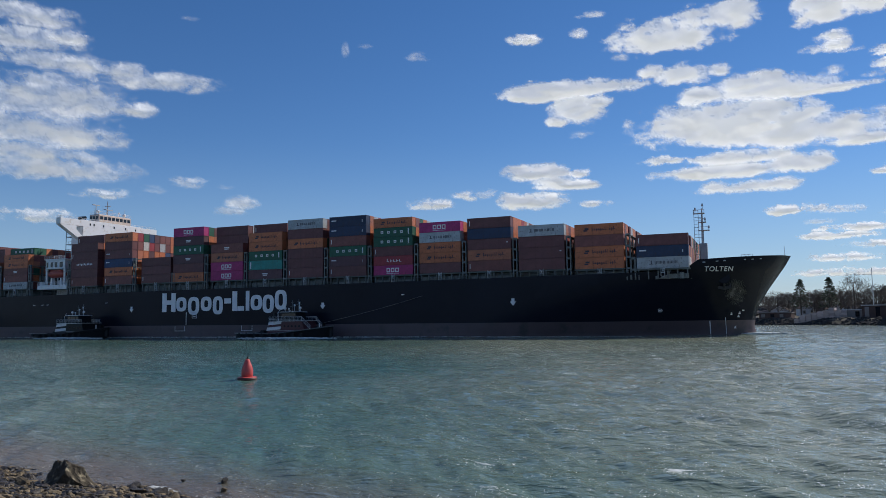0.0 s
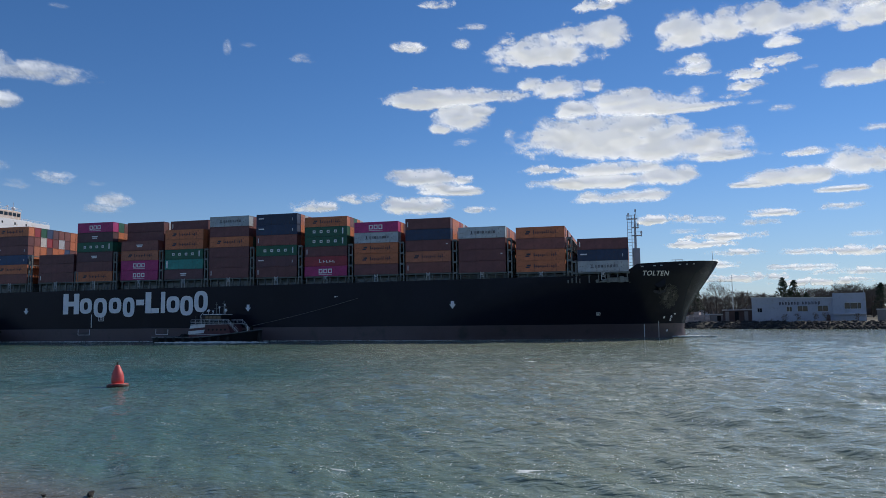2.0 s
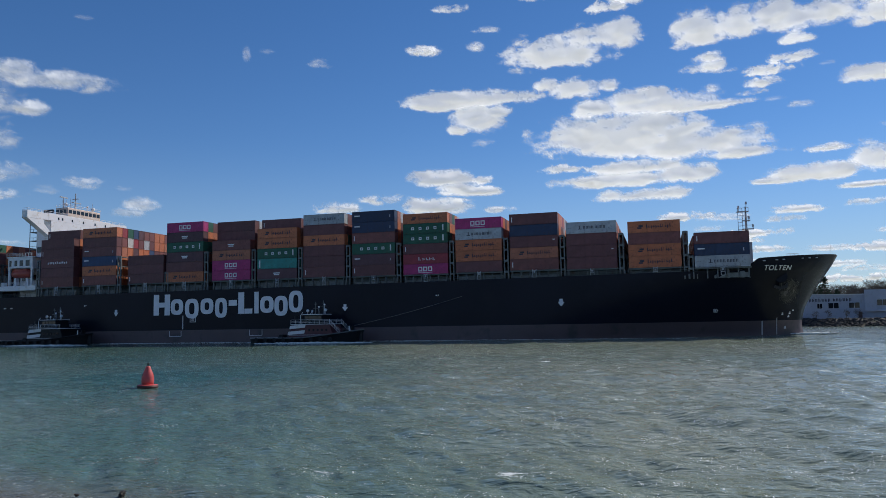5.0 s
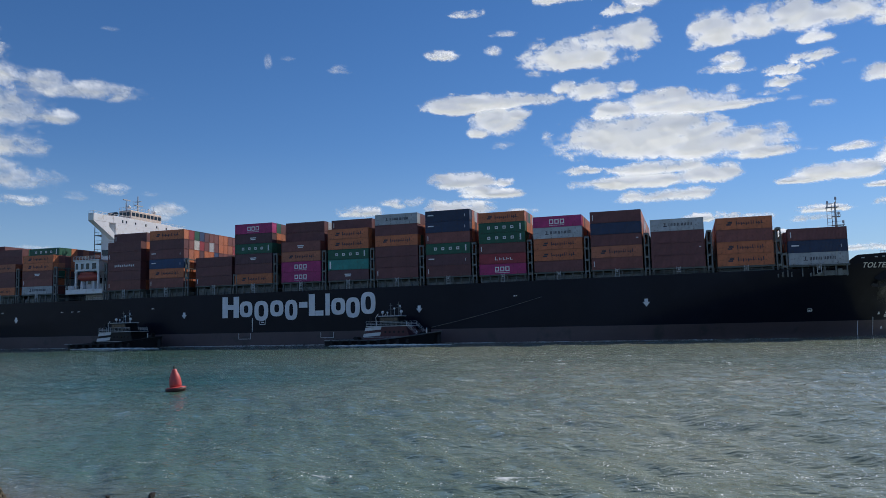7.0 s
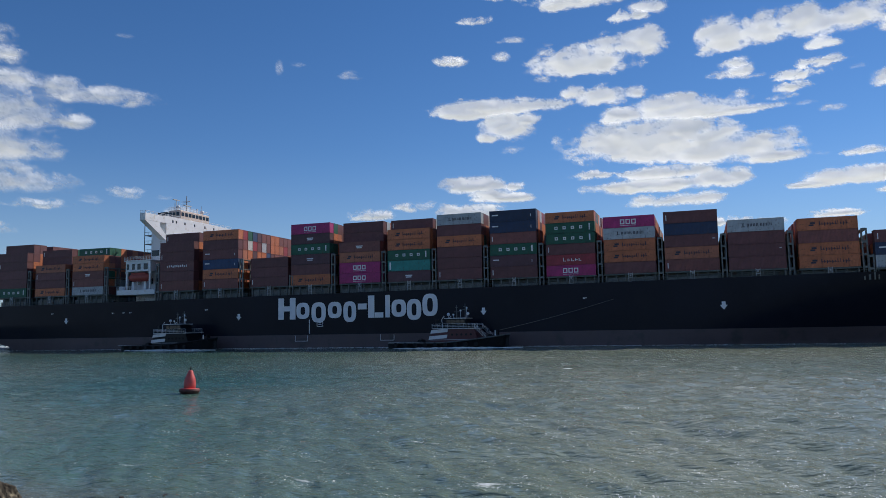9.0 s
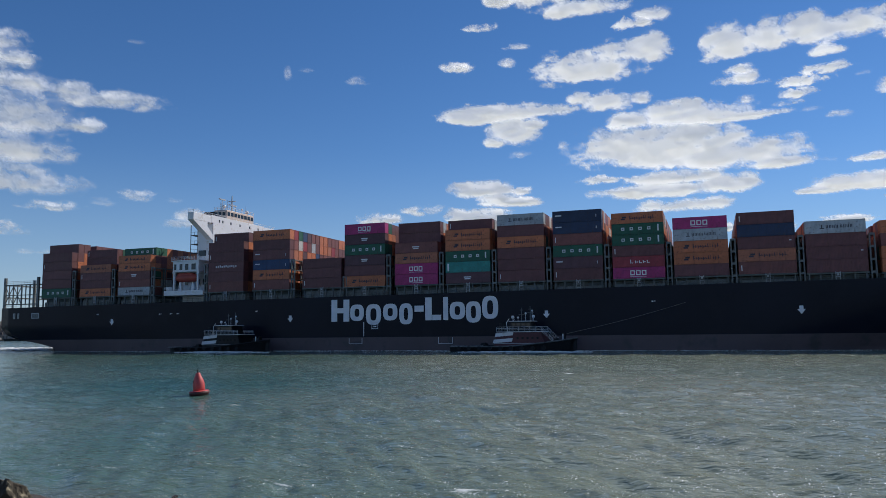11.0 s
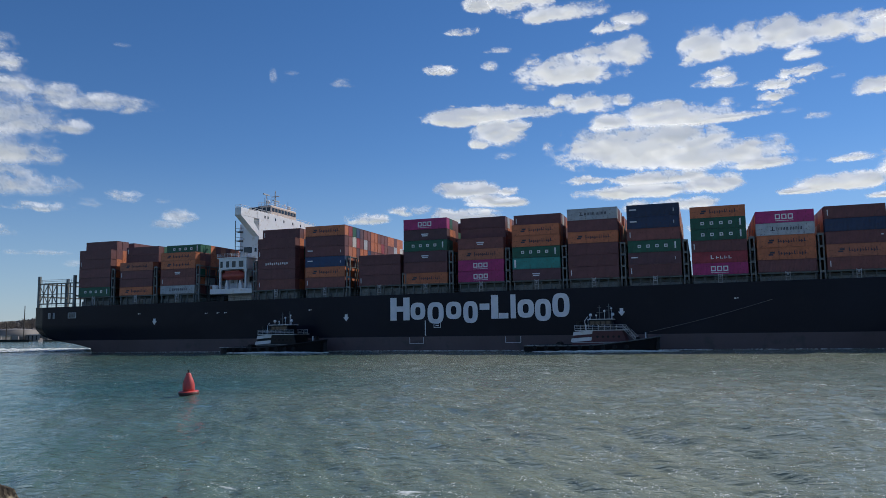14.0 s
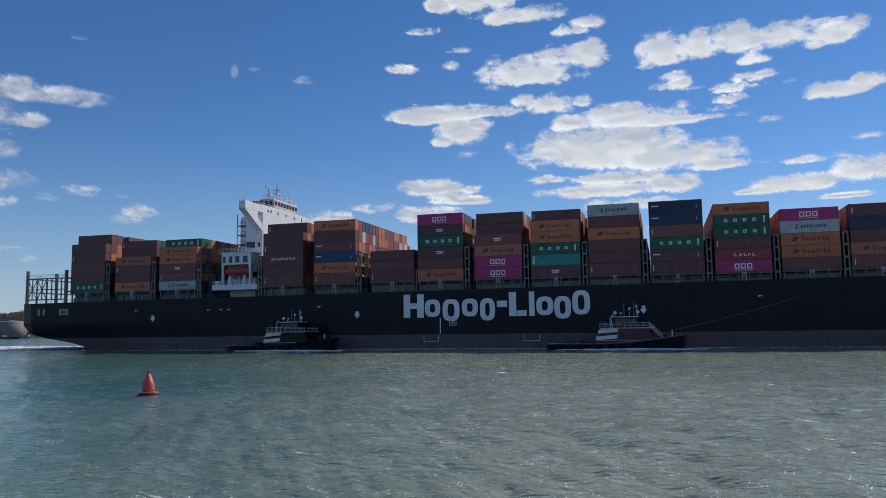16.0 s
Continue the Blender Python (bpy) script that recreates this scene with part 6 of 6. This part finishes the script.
for deg, dist, w, d, h, mat, roof in ((4.4, 366, 11, 7, 3.4, wall_low, roof_grey), (5.9, 360, 15, 8, 5.2, brown_shed, roof_grey),
                                      (-0.6, 378, 14, 6, 2.6, brown_shed, wall_low), (14.9, 345, 7, 6, 4.6, wall_low, roof_grey), (-48.9, 868, 32, 12, 7, wall_low, roof_grey), (-46.8, 862, 20, 10, 6, brown_shed, wall_low),
                                      (-51.2, 880, 26, 10, 6, wall_low, roof_grey)):
    x, y = polar(deg, dist)
    ob = tagged(new("shed"), "low flat-roofed brown yard shed on the bank" if mat is brown_shed else "low pale yard shed with a flat roof", "shed")
    ob.matrix_world = pose(x, y, land(x, y - shore_y(x)) - 0.1, 0, 0, -14)
    bm = bmesh.new()
    box(bm, -w / 2, 0, 0, w / 2, d, h)
    wl = part("wall", bm, mat, ob)
    bm = bmesh.new()
    box(bm, -w / 2 - 0.3, -0.4, h, w / 2 + 0.3, d + 0.3, h + 0.35, 0.05)
    part("roof", bm, roof, ob)
    for k in range(int(w / 4)):
        bm = bmesh.new()
        box(bm, -w / 2 + 1 + 4 * k, -0.08, 0.6, -w / 2 + 2.6 + 4 * k, 0.1, h - 0.5)
        part("door", bm, glass_dark if k % 2 else wall_low, wl)
for deg, dist, h, arm in ((5.42, 370, 21.5, True), (13.6, 420, 15, False), (7.6, 420, 13, False)):
    x, y = polar(deg, dist)
    ob = tagged(new("lamp_pole"), "tall grey pole with a lamp arm" if arm else "tall thin grey pole", "pole")
    ob.matrix_world = pose(x, y, land(x, y - shore_y(x)) - 0.1)
    bm = bmesh.new()
    tube(bm, (0, 0, 0), (0, 0, h), 0.22, 0.12, 8)
    part("pole", bm, mast_grey, ob)
    if arm:
        bm = bmesh.new()
        tube(bm, (0, 0, h - 3), (-3, 0, h - 2.7), 0.09, seg=6)
        box(bm, -3.6, -0.2, h - 2.9, -2.6, 0.2, h - 2.6)
        part("lamp_arm", bm, mast_grey, ob)
# gabled houses among the trees
for deg, dist, w, h in ((-0.3, 440, 9, 6), (1.5, 455, 8, 7), (3.3, 450, 9, 6), (6.5, 440, 11, 8), (8.1, 450, 10, 6), (15.4, 400, 12, 7)):
    x, y = polar(deg, dist)
    ob = tagged(new("house"), "small gabled house among bare trees", "house")
    ob.matrix_world = pose(x, y, land(x, y - shore_y(x)) - 0.2, 0, 0, rnd.uniform(-30, 20))
    bm = bmesh.new()
    prism(bm, [(-w / 2, 0), (w / 2, 0), (w / 2, h * 0.6), (0, h), (-w / 2, h * 0.6)], 0, 9)
    wl = part("wall", bm, wall_low if w > 9 else roof_grey, ob)
    for sd in (-1, 1):
        bm = bmesh.new()
        prism(bm, [(0, h + 0.05), (sd * (w / 2 + 0.4), h * 0.6 - 0.25), (sd * (w / 2 + 0.4), h * 0.6 + 0.05), (0, h + 0.35)], -0.4, 9.4)
        part("roof", bm, brown_shed, ob)
    for k in (-1, 1):
        bm = bmesh.new()
        box(bm, k * w / 4 - 0.6, -0.08, h * 0.2, k * w / 4 + 0.6, 0.06, h * 0.45)
        part("window", bm, glass_dark, wl)
# tank farm, poles and moored craft astern
for deg, dist, r, h in ((-50.0, 900, 22, 13), (-47.5, 850, 12.5, 17), (-53, 905, 20, 14)):
    x, y = polar(deg, dist)
    ob = tagged(new("storage_tank"), "large pale round storage tank on the far bank", "storage tank")
    ob.matrix_world = pose(x, y, land(x, y - shore_y(x)) - 1)
    bm = bmesh.new()
    lathe(bm, [(r, 0), (r, h), (r * 0.5, h + 1.2), (0.3, h + 1.8)], 40)
    part("shell", bm, tank_paint, ob, "", True)
    bm = bmesh.new()
    for k in range(40):
        a0, a1 = 2 * math.pi * k / 40, 2 * math.pi * (k + 1) / 40
        tube(bm, (r * math.cos(a0), r * math.sin(a0), h + 0.9), (r * math.cos(a1), r * math.sin(a1), h + 0.9), 0.1, seg=4)
    part("rim_rail", bm, mast_grey, ob)
for deg, dist, h in ((-49.7, 790, 33), (-50.7, 810, 17)):
    x, y = polar(deg, dist)
    ob = tagged(new("barge"), "dark moored work barge with a tall spud pole", "barge")
    ob.matrix_world = pose(x, y, 0, 0, 0, 40)
    bm = bmesh.new()
    prism(bm, [(-9, 2.2), (-8, -0.5), (8, -0.5), (9, 2.2)], -4, 4)
    part("hull", bm, tug_black, ob)
    bm = bmesh.new()
    box(bm, -6, -2.5, 2.2, -1, 2.5, 5.2, 0.1)
    part("cabin", bm, wall_low, ob)
    bm = bmesh.new()
    tube(bm, (3, 0, -1), (3, 0, h), 0.5, 0.35, 8)
    part("spud_pole", bm, bark, ob)


# moored boats below the tanks
for k, (deg, dist, n) in enumerate(((-46.6, 800, 11), (-47.3, 805, 9), (-47.9, 795, 12), (-48.5, 808, 9), (-51.6, 800, 10))):
    x, y = polar(deg, dist)
    ob = tagged(new("moored_boat"), "small weathered cabin boat moored near the far bank", "boat", "boats moored on the far side")
    ob.matrix_world = pose(x, y, 0, 0, 0, 20 + 25 * k)
    bm = bmesh.new()
    prism(bm, [(-n / 2, 1.4), (-n / 2 + 0.4, -0.4), (n / 2 - 1.6, -0.4), (n / 2, 1.7)], -1.6, 1.6)
    part("hull", bm, wall_low if k in (0, 3) else tug_black, ob)
    bm = bmesh.new()
    prism(bm, [(-n / 4, 1.4), (n / 6, 1.5), (n / 10, 3.3), (-n / 4, 3.2)], -1.2, 1.2)
    part("cabin", bm, wall_low, ob)


# ---- what moves ----
def motions():
    # the chop runs across the view, to the left and towards the beach
    walk(water, [(0, pose(0, 0, 0)), (16, pose(-7, -4, 0))])
    walk(ship, [(t, ship_pose(s)) for t, s in SHIP_WAY])
    for ob in cargo:
        rest = Matrix.Translation(ob["rest"])
        walk(ob, [(t, ship_pose(s) @ rest) for t, s in SHIP_WAY])

    def way(t):
        return float(np.interp(t, [k[0] for k in SHIP_WAY], [k[1] for k in SHIP_WAY]))

    def beside(ob, track, y, dx=0.0, z=0.0):
        xs = [k[0] for k in track]
        walk(ob, [(t, ship_pose(s) @ pose(float(np.interp(t, xs, [k[1] for k in track])) + dx, y, z, 0, 0, 0)) for t, s in SHIP_WAY])

    beside(tug_a, TUG_A, -6.5)
    beside(tug_b, TUG_B, -6.5)
    beside(tug_foam, TUG_A, -11.8, 1.5)
    beside(tug_foam_b, TUG_B, -11.8, 1.5)
    beside(tow_rope, TUG_A, -7.2, 13.0, 4.0)
    still = [(0, 0.0), (16, 0.0)]
    beside(bow_foam, still, HALF - 2.5, 132.0, 0.22)
    beside(side_foam, still, -0.25, -20.0)
    beside(stern_foam, still, HALF + 2, -156.0)
    sway = [(t, 3.5 * math.sin(1.9 * t), -2.5 + 3.0 * math.sin(1.4 * t + 1), 0.03 * math.sin(2.3 * t)) for t in np.arange(0, 16.01, 0.5)]
    walk(buoy, [(float(t), pose(-43.1, 53.3, z + float(np.interp(t, (0, 8, 12, 16), (0.12, 0.19, 0.20, 0.26))), a, b, 0)) for t, a, b, z in sway])
    for ob in clouds:
        v = 0.015 * math.tan(radians(ob["up"])) * FAR * 16      # the wind carries them away to the left
        walk(ob, [(0, pose(0, 0, 0)), (16, pose(-v * math.sin(radians(52)), v * math.cos(radians(52)), 0.06 * v))])


motions()
